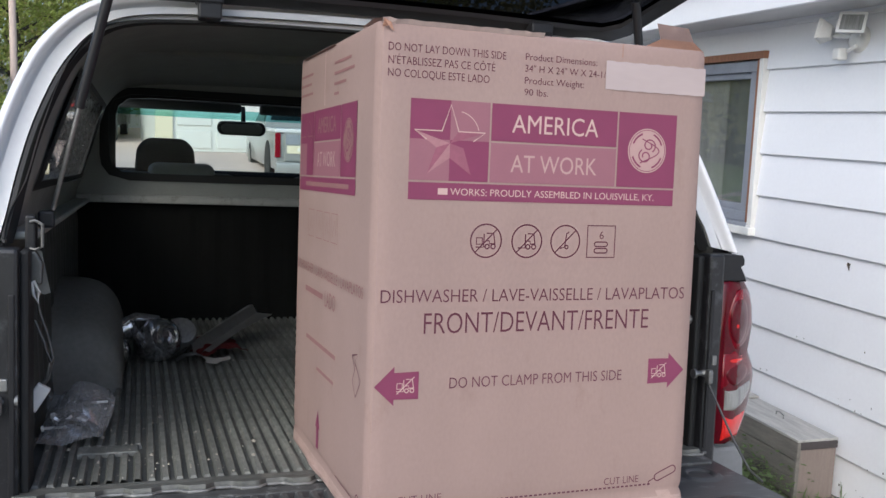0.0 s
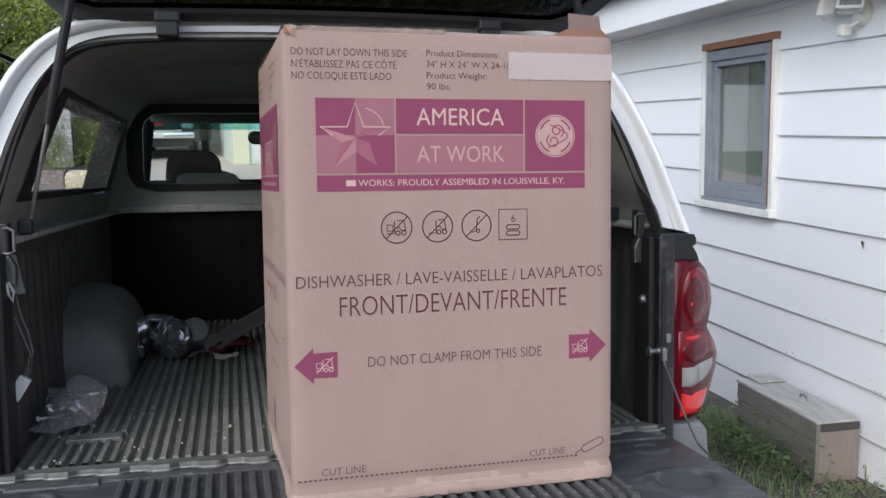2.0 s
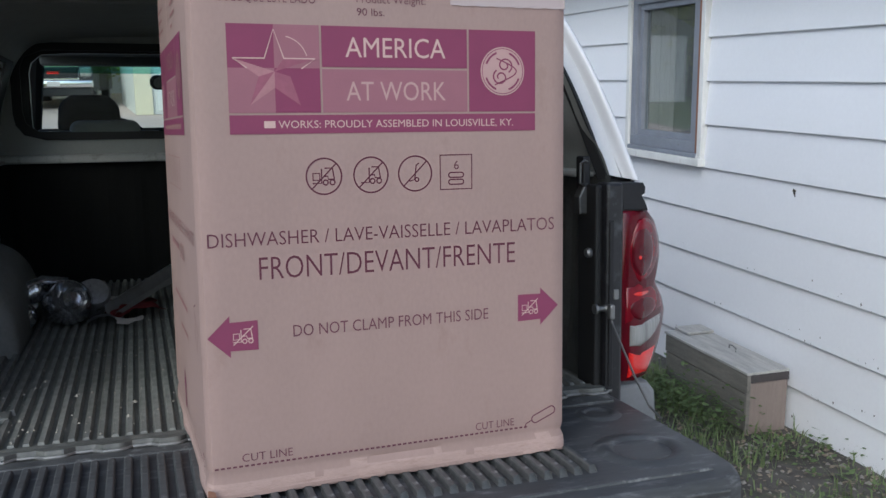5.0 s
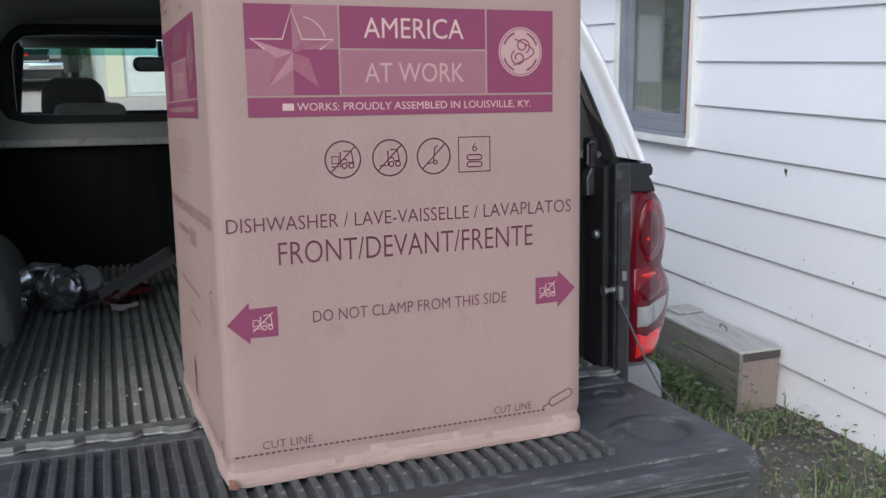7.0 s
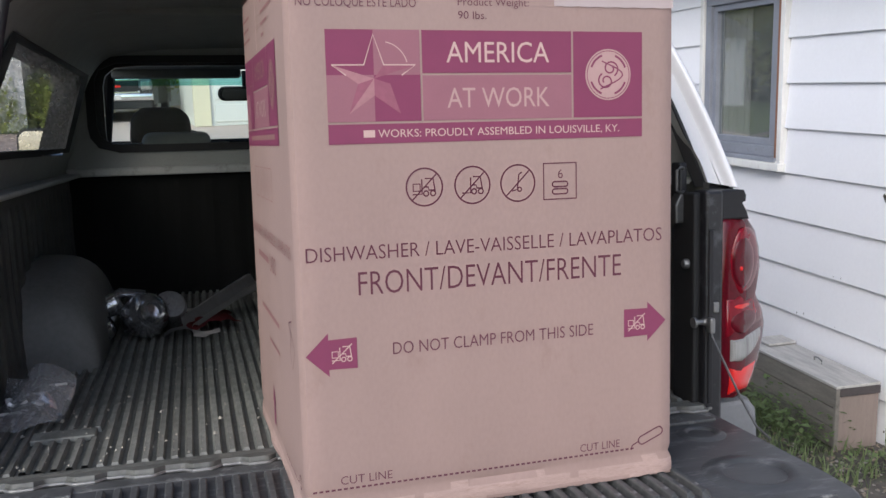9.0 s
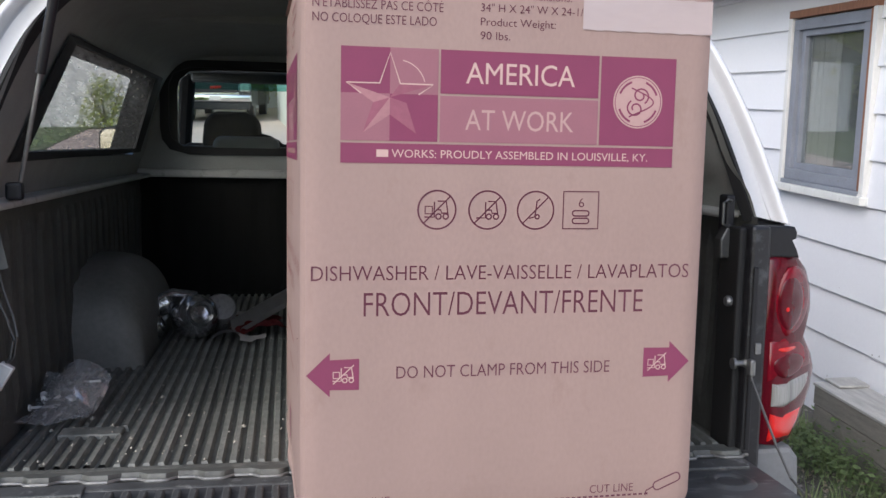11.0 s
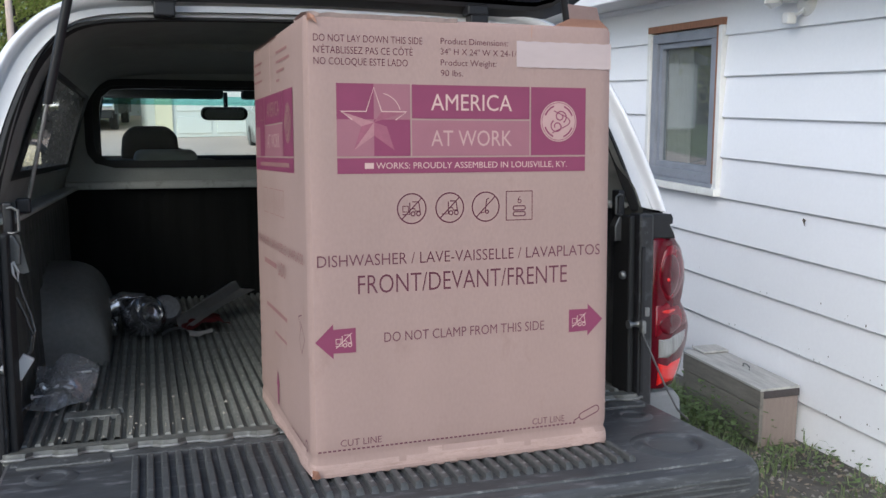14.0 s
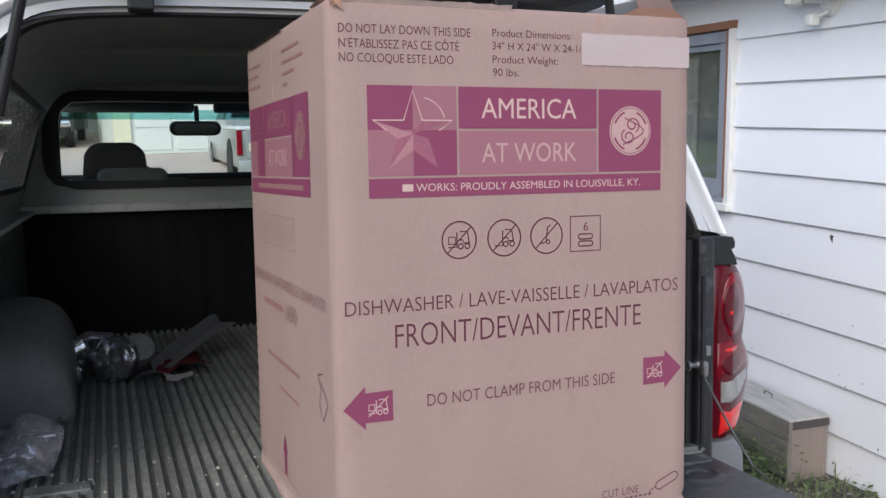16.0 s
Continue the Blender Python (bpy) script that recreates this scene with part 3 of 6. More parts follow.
for k in range(3):
    part("edge_bead", tube([(-0.70 + 0.1 * j, -0.566 + 0.0015 * math.sin(j * 2.1 + k), FLOOR - 0.030 - 0.013 * k) for j in range(15)], 0.0035, 8), GATE, gate, smooth=True)
part("top_bead", tube([(-0.70 + 0.1 * j, -0.515, FLOOR - 0.011) for j in range(15)], 0.005, 8), GATE, gate, smooth=True)
for s in (-1, 1):
    part("cup_ring", lathe([(0.050, -0.004), (0.058, 0.002), (0.066, 0.0045), (0.076, 0.0040), (0.090, 0.001), (0.104, -0.004)], pose(s * 0.635, -0.385, FLOOR - 0.009), 32), GATEBODY, gate, smooth=True)
    part("cup_ring", lathe([(0.024, -0.004), (0.028, 0.002), (0.034, 0.0045), (0.042, 0.004), (0.056, -0.004)], pose(s * 0.66, -0.16, FLOOR - 0.009), 28), GATEBODY, gate, smooth=True)
    part("side_pad", box(min(s * 0.55, s * 0.735), max(s * 0.55, s * 0.735), -0.10, -0.055, FLOOR - 0.012, FLOOR - 0.003, 0.004), GATE, gate)
part("hinge_strip", box(-0.75, 0.75, -0.075, -0.034, FLOOR - 0.02, FLOOR - 0.007, 0.005), GATE, gate)

# ---- the cap ----
OUT = [(0.862, 1.275), (0.852, 1.34), (0.832, 1.45), (0.806, 1.55), (0.77, 1.65), (0.735, 1.71), (0.68, 1.768), (0.61, 1.806), (0.50, 1.826), (0.30, 1.838), (0.0, 1.845)]


def eased(profile, n):
    """The profile drawn as a smooth curve of n points."""
    p = [Vector(profile[0])] + [Vector(q) for q in profile] + [Vector((-profile[-2][0], profile[-2][1]))]
    out = []
    m = len(profile) - 1
    for k in range(n):
        f = k / (n - 1) * m
        i = min(int(f), m - 1)
        t = f - i
        a, b, c, d = p[i], p[i + 1], p[i + 2], p[i + 3]
        v = 0.5 * ((2 * b) + (c - a) * t + (2 * a - 5 * b + 4 * c - d) * t * t + (3 * b - a - 3 * c + d) * t ** 3)
        out.append((v.x, v.y))
    return out


INN = [(0.79, 1.29), (0.783, 1.34), (0.758, 1.40), (0.736, 1.50), (0.70, 1.62), (0.665, 1.69), (0.62, 1.74), (0.56, 1.765), (0.46, 1.778), (0.28, 1.786), (0.0, 1.79)]


OUT, INN = eased(OUT, 31), eased(INN, 31)


def rear_y(z):
    return 0.03 + (z - 1.28) * 0.48


def full(profile):
    return [(-x, z) for x, z in profile] + [(x, z) for x, z in profile[-2::-1]]


FR = [0.0, 0.03, 0.08, 0.15, 0.36, 0.86, 0.93, 1.0]


def skin(profile, front, hole):
    """Shell of the cap; the side windows are left open."""
    pr = full(profile)
    n = len(pr)
    rows = [[(x, rear_y(z) + f * (front - rear_y(z)), z) for x, z in pr] for f in FR]
    bm = bmesh.new()
    vs = [[bm.verts.new(p) for p in r] for r in rows]
    for j in range(len(FR) - 1):
        for k in range(n - 1):
            if hole and 1.378 < (pr[k][1] + pr[k + 1][1]) / 2 < 1.672 and j in (3, 4):
                continue
            bm.faces.new((vs[j][k], vs[j][k + 1], vs[j + 1][k + 1], vs[j + 1][k]))
    return bm


cap = part("cap", skin(OUT, LEN + 0.06, True), WHITE_GEL, truck, "white fibreglass truck cap with its rear hatch raised", smooth=True)
part("cap_lining", skin(INN, LEN, True), CAP_IN, cap, "grey carpeted lining of the cap", smooth=True)
rim_o, rim_i = full(OUT), full(eased([(0.80, 1.29), (0.79, 1.34), (0.776, 1.42), (0.752, 1.52), (0.715, 1.62), (0.68, 1.68), (0.635, 1.73), (0.575, 1.755), (0.47, 1.768), (0.28, 1.776), (0.0, 1.78)], 31))
rows = []
for k in range(11):
    f = k / 10
    rows.append([((1 - 0.55 * f) * a[0] + 0.55 * f * b[0], rear_y(a[1]) - 0.017 * math.sin(math.pi * min(1.0, 1.25 * f)) ** 0.8 + 0.014 * f ** 3, (1 - 0.55 * f) * a[1] + 0.55 * f * b[1]) for a, b in zip(rim_o, rim_i)])
rim = loft(rows)
part("rear_rim", rim, WHITE_GEL, cap, "white moulded rim round the rear opening", smooth=True)
rim = loft([[(x, rear_y(z) + 0.014, z) for x, z in [(0.45 * a[0] + 0.55 * b[0], 0.45 * a[1] + 0.55 * b[1]) for a, b in zip(rim_o, rim_i)]], [(x, rear_y(z) + 0.022, z) for x, z in [(0.2 * a[0] + 0.8 * b[0], 0.2 * a[1] + 0.8 * b[1]) for a, b in zip(rim_o, rim_i)]], [(x, rear_y(z) + 0.022, z) for x, z in rim_i]])
part("inner_rim", rim, MOULDING, cap, smooth=True)
rim = loft([[(x * 0.995, rear_y(z) + 0.010, z - 0.003) for x, z in rim_i], [(x * 0.985, rear_y(z) + 0.004, z - 0.009) for x, z in rim_i], [(x * 0.97, rear_y(z) + 0.03, z - 0.010) for x, z in rim_i], [(x * 0.985, rear_y(z) + 0.06, z - 0.002) for x, z in rim_i]])
part("seal", rim, RUBBER, cap, "black rubber seal round the opening", smooth=True)

# front wall of the cap with its window
shell = full(INN)[::-1]
NA = 96
outer = by_angle([(x * 1.01, z) for x, z in shell] + [(-0.80, 1.285), (0.80, 1.285)], NA, (0, 1.575))
hole = by_angle(round_rect(-0.685, 0.685, 1.392, 1.746, 0.085), NA, (0, 1.575))
part("front_wall", ring_plate(outer, hole, LEN - 0.012, LEN + 0.02), CAP_WALL, cap, "pale grey front wall of the cap")
inner = by_angle(round_rect(-0.665, 0.665, 1.408, 1.730, 0.075), NA, (0, 1.575))
win = part("front_window", ring_plate(by_angle(round_rect(-0.70, 0.70, 1.377, 1.760, 0.095), NA, (0, 1.575)), inner, LEN - 0.024, LEN - 0.008), RUBBER, cap, "wide cap window in a black rubber frame")
pb = bmesh.new()
pb.faces.new([pb.verts.new((x, LEN, z)) for x, z in inner])
pane = part("pane", pb, CAPGLASS, cap, "slightly tinted pane")
pane.visible_shadow = False
part("roof_ridge", box(-0.60, 0.60, 0.95, 1.02, 1.765, 1.792, 0.006), CAP_IN, cap)
part("front_ledge", box(-0.79, 0.79, LEN - 0.05, LEN, 1.285, 1.318, 0.008), CAP_RAIL, cap)
for s in (-1, 1):
    part("flange", box(min(s * 0.735, s * 0.80), max(s * 0.735, s * 0.80), 0.10, LEN - 0.03, 1.284, 1.300, 0.006), CAP_RAIL, cap, "pale inner flange along the bed rail")

    def side_pt(f, zz, inset, s=s):
        prof = INN if inset else OUT
        for (x1, z1), (x2, z2) in zip(prof, prof[1:]):
            if z1 <= zz <= z2:
                k = (zz - z1) / (z2 - z1)
                xx = x1 + k * (x2 - x1)
                break
        return (s * (xx - 0.004 if inset else xx + 0.003), rear_y(zz) + f * (LEN - rear_y(zz)), zz)
    frame_o = [side_pt(f, z, True) for f, z in ((0.10, 1.375), (0.93, 1.385), (0.93, 1.675), (0.14, 1.665))]
    frame_i = [side_pt(f, z, True) for f, z in ((0.156, 1.396), (0.855, 1.40), (0.85, 1.66), (0.19, 1.652))]
    frame_b = [side_pt(f, z, False) for f, z in ((0.156, 1.396), (0.855, 1.40), (0.85, 1.66), (0.19, 1.652))]
    frame_c = [side_pt(f, z, False) for f, z in ((0.10, 1.36), (0.93, 1.36), (0.93, 1.675), (0.14, 1.665))]
    sw = part("side_window", loft([frame_o, frame_i, frame_b, frame_c], closed=True), RUBBER, cap, "black-framed side window of the cap")
    gp = bmesh.new()
    gp.faces.new([gp.verts.new(Vector(a).lerp(Vector(b), 0.1)) for a, b in zip(frame_i, frame_b)])
    sp = part("pane", gp, SIDEGLASS, cap, "smoked side pane")
    sp.visible_shadow = False
    latch = part("latch", box(min(s * 0.735, s * 0.755), max(s * 0.735, s * 0.755), 0.06, 0.10, 1.255, 1.335, 0.005), BLACK, cap, "dark hatch latch plate")
    loop = tube([(s * 0.745, 0.06, 1.322), (s * 0.735, 0.055, 1.325), (s * 0.722, 0.05, 1.318), (s * 0.722, 0.05, 1.274), (s * 0.735, 0.055, 1.268), (s * 0.745, 0.06, 1.27)], 0.0035, 8)
    part("latch_loop", loop, DULL, cap, "dull steel latch loop")
    rod_a, rod_b = Vector((s * 0.716, 0.20, 1.34)), Vector((s * 0.583, 0.098, 1.872))
    q = rod_a.lerp(rod_b, 0.40)
    strut = part("gas_strut", tube([q, rod_b], 0.0105, 12), BLACK, cap, "black gas strut with a steel rod", smooth=True)
    part("rod", tube([rod_a, q], 0.0050, 10), STEEL, cap, "thin bright piston rod", smooth=True)
    part("strut_bracket", box(min(s * 0.712, s * 0.745), max(s * 0.712, s * 0.745), 0.19, 0.215, 1.302, 1.338, 0.006), BLACK, cap)
    hinge = box(min(s * 0.375, s * 0.425), max(s * 0.375, s * 0.425), 0.215, 0.262, 1.765, 1.80, 0.004)
    box(min(s * 0.37, s * 0.43), max(s * 0.37, s * 0.43), 0.225, 0.275, 1.80, 1.828, 0.005, bm=hinge)
    part("hatch_hinge", hinge, BLACK, cap, "black hatch hinge")
# raised hatch: a tinted sheet in a black frame, rising to the rear
EL = radians(22)


def hatch_pt(x, d, up=0.0):
    arch = -0.012 * (x / 0.66) ** 2
    return (x, 0.275 - d * math.cos(EL) - up * math.sin(EL), 1.826 + d * math.sin(EL) + up * math.cos(EL) + arch)


def hatch_outline(inset):
    a, b = 0.645 - inset, 0.79 - inset
    pts = [(-a + 0.05, inset), (-a + 0.015, inset + 0.012), (-a - 0.005, inset + 0.04), (-b, 0.50), (-b + 0.02, 0.56 - inset), (-b + 0.08, 0.58 - inset)]
    side = pts + [(-x, d) for x, d in pts[::-1]]
    return side




def dense(outline):
    return same_count(outline, 72)


o1, o2 = dense(hatch_outline(0.0)), dense(hatch_outline(0.035))
hatch = part("hatch", loft([[hatch_pt(x, d, 0.0) for x, d in o2], [hatch_pt(x, d, -0.012) for x, d in o2], [hatch_pt(x, d, -0.014) for x, d in o1], [hatch_pt(x, d, 0.010) for x, d in o1], [hatch_pt(x, d, 0.012) for x, d in o2]], closed=True), BLACK, cap, "black frame of the raised hatch", smooth=True)
hb = bmesh.new()
grid(24, 6, lambda u, v: hatch_pt((2 * u - 1) * (0.615 + 0.14 * v), 0.03 + 0.525 * v, 0.0), bm=hb)
bmesh.ops.solidify(hb, geom=hb.faces[:], thickness=0.005)
hg = part("hatch_glass", hb, HATCHGLASS, cap, "dark tinted hatch glass", smooth=True)
hg.visible_shadow = False

# ---- the cab seen through the windows ----
cab_out = by_angle([(-0.80, 1.0), (0.80, 1.0), (0.83, 1.3), (0.74, 1.66), (0.64, 1.82), (0.3, 1.86), (-0.3, 1.86), (-0.64, 1.82), (-0.74, 1.66), (-0.83, 1.3)], NA, (0, 1.56))
cab_hole = by_angle(round_rect(-0.64, 0.64, 1.36, 1.725, 0.08), NA, (0, 1.56))
cab = part("cab", ring_plate(cab_out, cab_hole, CAB + 0.17, CAB + 0.20), BLACK, truck, "cab of the pickup, seen through its rear window")
part("roof", box(-0.70, 0.70, CAB + 0.20, CAB + 0.98, 1.768, 1.86, 0.03), FABRIC_GREY, cab)
for s in (-1, 1):
    part("door", box(min(s * 0.74, s * 0.88), max(s * 0.74, s * 0.88), CAB + 0.14, CAB + 1.6, 0.5, 1.38, 0.02), PAINT, cab)
    # Pillars take the same near-black, so they read as backlit silhouettes.
    part("pillar", tube([(s * 0.68, CAB + 1.0, 1.81), (s * 0.78, CAB + 1.68, 1.40)], 0.04, 8), CAB_SHADE, cab)
    part("pillar", box(min(s * 0.70, s * 0.80), max(s * 0.70, s * 0.80), CAB + 0.20, CAB + 0.30, 1.36, 1.80, 0.02), CAB_SHADE, cab)
    seat = box(min(s * 0.12, s * 0.72), max(s * 0.12, s * 0.72), CAB + 0.26, CAB + 0.44, 0.9, 1.415, 0.05, 4)
    part("seat_back", seat, FABRIC_GREY, cab, "grey cloth seat back")
    hr = box(min(s * 0.302, s * 0.565), max(s * 0.302, s * 0.565), CAB + 0.38, CAB + 0.50, 1.38, 1.568, 0.058, 6)
    part("seat_shoulder", box(min(s * 0.225, s * 0.51), max(s * 0.225, s * 0.51), CAB + 0.27, CAB + 0.37, 1.34, 1.458, 0.04, 4), SEATTOP, cab, "grey top of the seat back", smooth=True)
    for v in hr.verts:
        up = max(0.0, (v.co.z - 1.453) / 0.115)
        v.co.x = s * 0.4335 + (v.co.x - s * 0.4335) * (1 - 0.20 * up * up)
    part("headrest", hr, CAB_SHADE, cab, "dark headrest, cab shade in its colour", smooth=True)
part("dashboard", box(-0.74, 0.74, CAB + 1.15, CAB + 1.60, 1.0, 1.428, 0.05, 4), CAB_SHADE, cab, "dark dashboard, cab shade in its colour", smooth=True)
for s in (-1, 1):
    part("sun_visor", box(min(s * 0.05, s * 0.66), max(s * 0.05, s * 0.66), CAB + 0.90, CAB + 1.00, 1.728, 1.775, 0.012, 3), FABRIC_GREY, cab, "folded-up grey sun visor", smooth=True)
wheel = [(-0.36 + 0.19 * math.cos(a), CAB + 0.98 + 0.10 * math.sin(a), 1.31 + 0.16 * math.sin(a)) for a in [math.tau * k / 28 for k in range(28)]]
part("steering_wheel", tube(wheel, 0.014, 8, closed=True), CAB_SHADE, cab, smooth=True)
mirror = part("rear_view_mirror", slab(round_rect(-0.125, 0.125, -0.036, 0.036, 0.034), 0.03, pose(-0.04, CAB + 0.98, 1.650, 8, 0, 0), 0.008), BLACK, cab, "black rear-view mirror", smooth=True)
part("mirror_glass", slab(round_rect(-0.105, 0.105, -0.026, 0.026, 0.024), 0.003, pose(-0.04, CAB + 0.972, 1.648, 8, 0, 0)), DULL, mirror, "dim mirror glass")
part("mirror_stalk", tube([(-0.03, CAB + 1.0, 1.67), (-0.03, CAB + 1.03, 1.765)], 0.012, 8), BLACK, cab)
ws = bmesh.new()
grid(10, 6, lambda u, v: ((2 * u - 1) * (0.76 - 0.09 * v), CAB + 1.70 - 0.66 * v + 0.05 * (1 - (2 * u - 1) ** 2), 1.40 + 0.32 * v), bm=ws)
w = part("windscreen", ws, WINDSHIELD, cab, "windscreen", smooth=True)
w.visible_shadow = False
ws = bmesh.new()
grid(10, 3, lambda u, v: ((2 * u - 1) * (0.67 - 0.03 * v), CAB + 1.05 - 0.06 * v + 0.05 * (1 - (2 * u - 1) ** 2), 1.700 + 0.045 * v), bm=ws)
w = part("sun_band", ws, TINTBAND, cab, "teal sun band along the windscreen top", smooth=True)
w.visible_shadow = False
pb = bmesh.new()
pb.faces.new([pb.verts.new((x, CAB + 0.185, z)) for x, z in by_angle(round_rect(-0.64, 0.64, 1.36, 1.725, 0.08), NA, (0, 1.56))])
rp = part("rear_pane", pb, WINDSHIELD, cab, "cab rear pane")
rp.visible_shadow = False
part("bonnet", grid(14, 8, lambda u, v: ((2 * u - 1) * 0.84, CAB + 1.68 + 1.2 * v, 1.424 - 0.12 * v ** 2 - 0.05 * (2 * u - 1) ** 4)), PAINT, cab, "white bonnet", smooth=True)
for s in (-1, 1):
    sm = part("side_mirror", slab(round_rect(-0.085, 0.085, -0.10, 0.10, 0.05), 0.09, pose(s * 1.03, CAB + 0.95, 1.40, 0, 0, s * 8), 0.02), BLACK, cab, "black door mirror", smooth=True)
    part("glass", slab(round_rect(-0.07, 0.07, -0.085, 0.085, 0.04), 0.004, pose(s * 1.03, CAB + 0.944, 1.40, 0, 0, s * 8)), CHROME, sm, "mirror glass")
    part("mirror_arm", tube([(s * 0.88, CAB + 1.0, 1.36), (s * 0.97, CAB + 1.0, 1.36)], 0.025, 10), BLACK, cab)
# running gear and nose
part("chassis", box(-0.74, 0.74, 0.25, 4.75, 0.42, 0.56, 0.02), BLACK, truck)
nose = part("nose", box(-0.85, 0.85, 4.78, 4.98, 0.50, 1.17, 0.05, 4), PAINT, truck, "white front end", smooth=True)
part("grille", box(-0.55, 0.55, 4.97, 5.0, 0.80, 1.05, 0.01), BLACK, nose)
part("front_bumper", box(-0.90, 0.90, 4.92, 5.10, 0.48, 0.68, 0.04, 3), BLACK, truck, smooth=True)
for s in (-1, 1):
    part("headlamp", box(min(s * 0.60, s * 0.84), max(s * 0.60, s * 0.84), 4.96, 5.0, 0.84, 1.04, 0.01), CLEARLENS, nose)
    for yy, zz in ((1.22, 0.47), (4.25, 0.60)):
        tyre = part("wheel", lathe([(0.20, -0.10), (0.33, -0.10), (0.355, -0.06), (0.355, 0.06), (0.33, 0.10), (0.20, 0.10)], pose(s * 0.80, yy, zz, 0, 90, 0), 32), RUBBER, truck, "black tyre on a steel rim", smooth=True)
        part("rim", lathe([(0.02, -0.06), (0.10, -0.08), (0.20, -0.10), (0.20, 0.10), (0.10, 0.08), (0.02, 0.06)], pose(s * 0.80, yy, zz, 0, 90, 0), 24), STEEL, tyre, smooth=True)

# ---- house ----
WALLF = pose(2.511, 2.090, 0, 0, 0, -4.0)  # x out from the wall is -x, y along it


def wall_with_window():
    # plan along the wall: openings between y0 and y1, z0 and z1
    bm = bmesh.new()
    y0, y1, z0, z1 = 0.088, 0.638, 1.165, 1.825
    for a, b, c, d in ((-8.0, y0, 0.0, 2.4), (y1, 6.0, 0.0, 2.4), (y0, y1, 0.0, z0), (y0, y1, z1, 2.4)):
        box(0.012, 0.14, a, b, c, d, bm=bm)
    return bm


house = part("house_wall", wall_with_window(), SIDING, m=WALLF)
tagged(house, "white house wall with lapped siding boards", "wall", kind="structure")
LEVELS = [0.008, 0.213, 0.420, 0.630, 0.840, 1.044, 1.242, 1.438, 1.634, 1.830, 2.030, 2.230]  # lower edges of the boards
for k, z in enumerate(LEVELS):
    top = z + 0.214
    pieces = [(-8.0, 6.0, z, top)]
    if top > 1.065 and z < 1.915:
        pieces = [(-8.0, -0.005, z, top), (0.730, 6.0, z, top)]
        if z < 1.045:
            pieces.append((-0.005, 0.730, z, 1.045))
        if top > 1.925:
            pieces.append((-0.005, 0.730, 1.917, top))
    for a, b, lo, hi in pieces:
        hi = min(hi, 2.4)

        def face(zz, z=z):
            return -0.022 + 0.018 * (zz - z) / 0.214
        prof = [(face(hi), hi), (face(lo), lo), (face(lo) + 0.002, lo - 0.003), (0.011, lo - 0.003), (0.011, hi)]
        bm = loft([[(x, y, zz) for x, zz in prof] for y in (a, b)], closed=True)
        bm.verts.ensure_lookup_table()
        bm.faces.new(bm.verts[0:5])
        bm.faces.new(bm.verts[5:10])
        part("siding_board", bm, SIDING, house)

window = thing("window_1", "small house window with weathered grey sash and peeling trim", "window", WALLF, kind="structure")
Y0, Y1, Z0, Z1 = -0.003, 0.728, 1.060, 1.910


def bars(name, mat, y0, y1, z0, z1, w, x0, x1, label="", only="tblr", parent=None):
    made = []
    for side, a in (("b", (y0, y1, z0, z0 + w)), ("t", (y0, y1, z1 - w, z1)), ("l", (y1 - w, y1, z0 + w, z1 - w)), ("r", (y0, y0 + w, z0 + w, z1 - w))):
        if side in only:
            made.append(part(name, box(x0, x1, a[0], a[1], a[2], a[3], 0.003), mat, parent or window, label))
    return made


bars("trim", TRIMW, Y0, Y1, Z0, Z1, 0.032, -0.040, 0.012, "peeling white timber trim", "blr")
part("trim", box(-0.040, 0.012, Y0, Y1, Z1 - 0.032, Z1 + 0.004, 0.003), BARE, window, "bare reddish timber head")
part("inner_trim", box(-0.034, 0.012, Y0 + 0.033, Y0 + 0.056, Z0 + 0.04, Z1 - 0.036, 0.002), BARE, window, "strip of bare reddish timber")
sash = bars("sash", SASH, Y0 + 0.058, Y1 - 0.035, Z0 + 0.045, Z1 - 0.04, 0.05, -0.028, 0.03, "weathered grey-blue sash")
bars("inner_sash", SASH, Y0 + 0.10, Y1 - 0.085, Z0 + 0.095, Z1 - 0.09, 0.03, -0.010, 0.03, "grey inner sash")
part("sill", box(-0.060, 0.02, Y0 - 0.015, Y1 + 0.015, Z0 - 0.014, Z0 + 0.022, 0.004), TRIMW, window, "worn white sill")
part("sill", box(-0.045, 0.02, Y0 + 0.035, Y1 - 0.035, Z0 + 0.023, Z0 + 0.044, 0.004), SASH, window)
p = part("pane", box(0.012, 0.016, Y0 + 0.12, Y1 - 0.105, Z0 + 0.115, Z1 - 0.11), HOUSEGLASS, window, "dusty dark pane")
p.visible_shadow = False
# A shallow block close behind the glass; the room's dimness is its colour.
part("room", box(0.05, 0.12, 0.092, 0.634, 1.170, 1.820), DIM_BACKING, window, "grey block behind the pane, its colour standing for indoor gloom")
cu = grid(30, 2, lambda u, v: (0.038 + 0.007 * math.sin(u * 34), 0.37 + 0.26 * u, 1.175 + 0.64 * v))
part("curtain", cu, CURTAIN, window, "dull curtain behind the pane", smooth=True)

# eave
eave = part("soffit", box(-0.285, 0.02, -8.0, 6.0, 2.045, 2.060), SOFFIT, m=WALLF)
tagged(eave, "grey painted soffit under the eave", "soffit", kind="structure")
fascia = part("fascia", box(-0.310, -0.287, -8.0, 6.0, 2.040, 2.22, 0.003), SIDING, m=WALLF)
tagged(fascia, "white fascia board", "fascia", kind="structure")
fr = part("trim", box(-0.016, 0.0, -8.0, 6.0, 2.018, 2.044, 0.002), SIDING, m=WALLF)
tagged(fr, "thin white trim under the soffit", "trim", kind="structure")
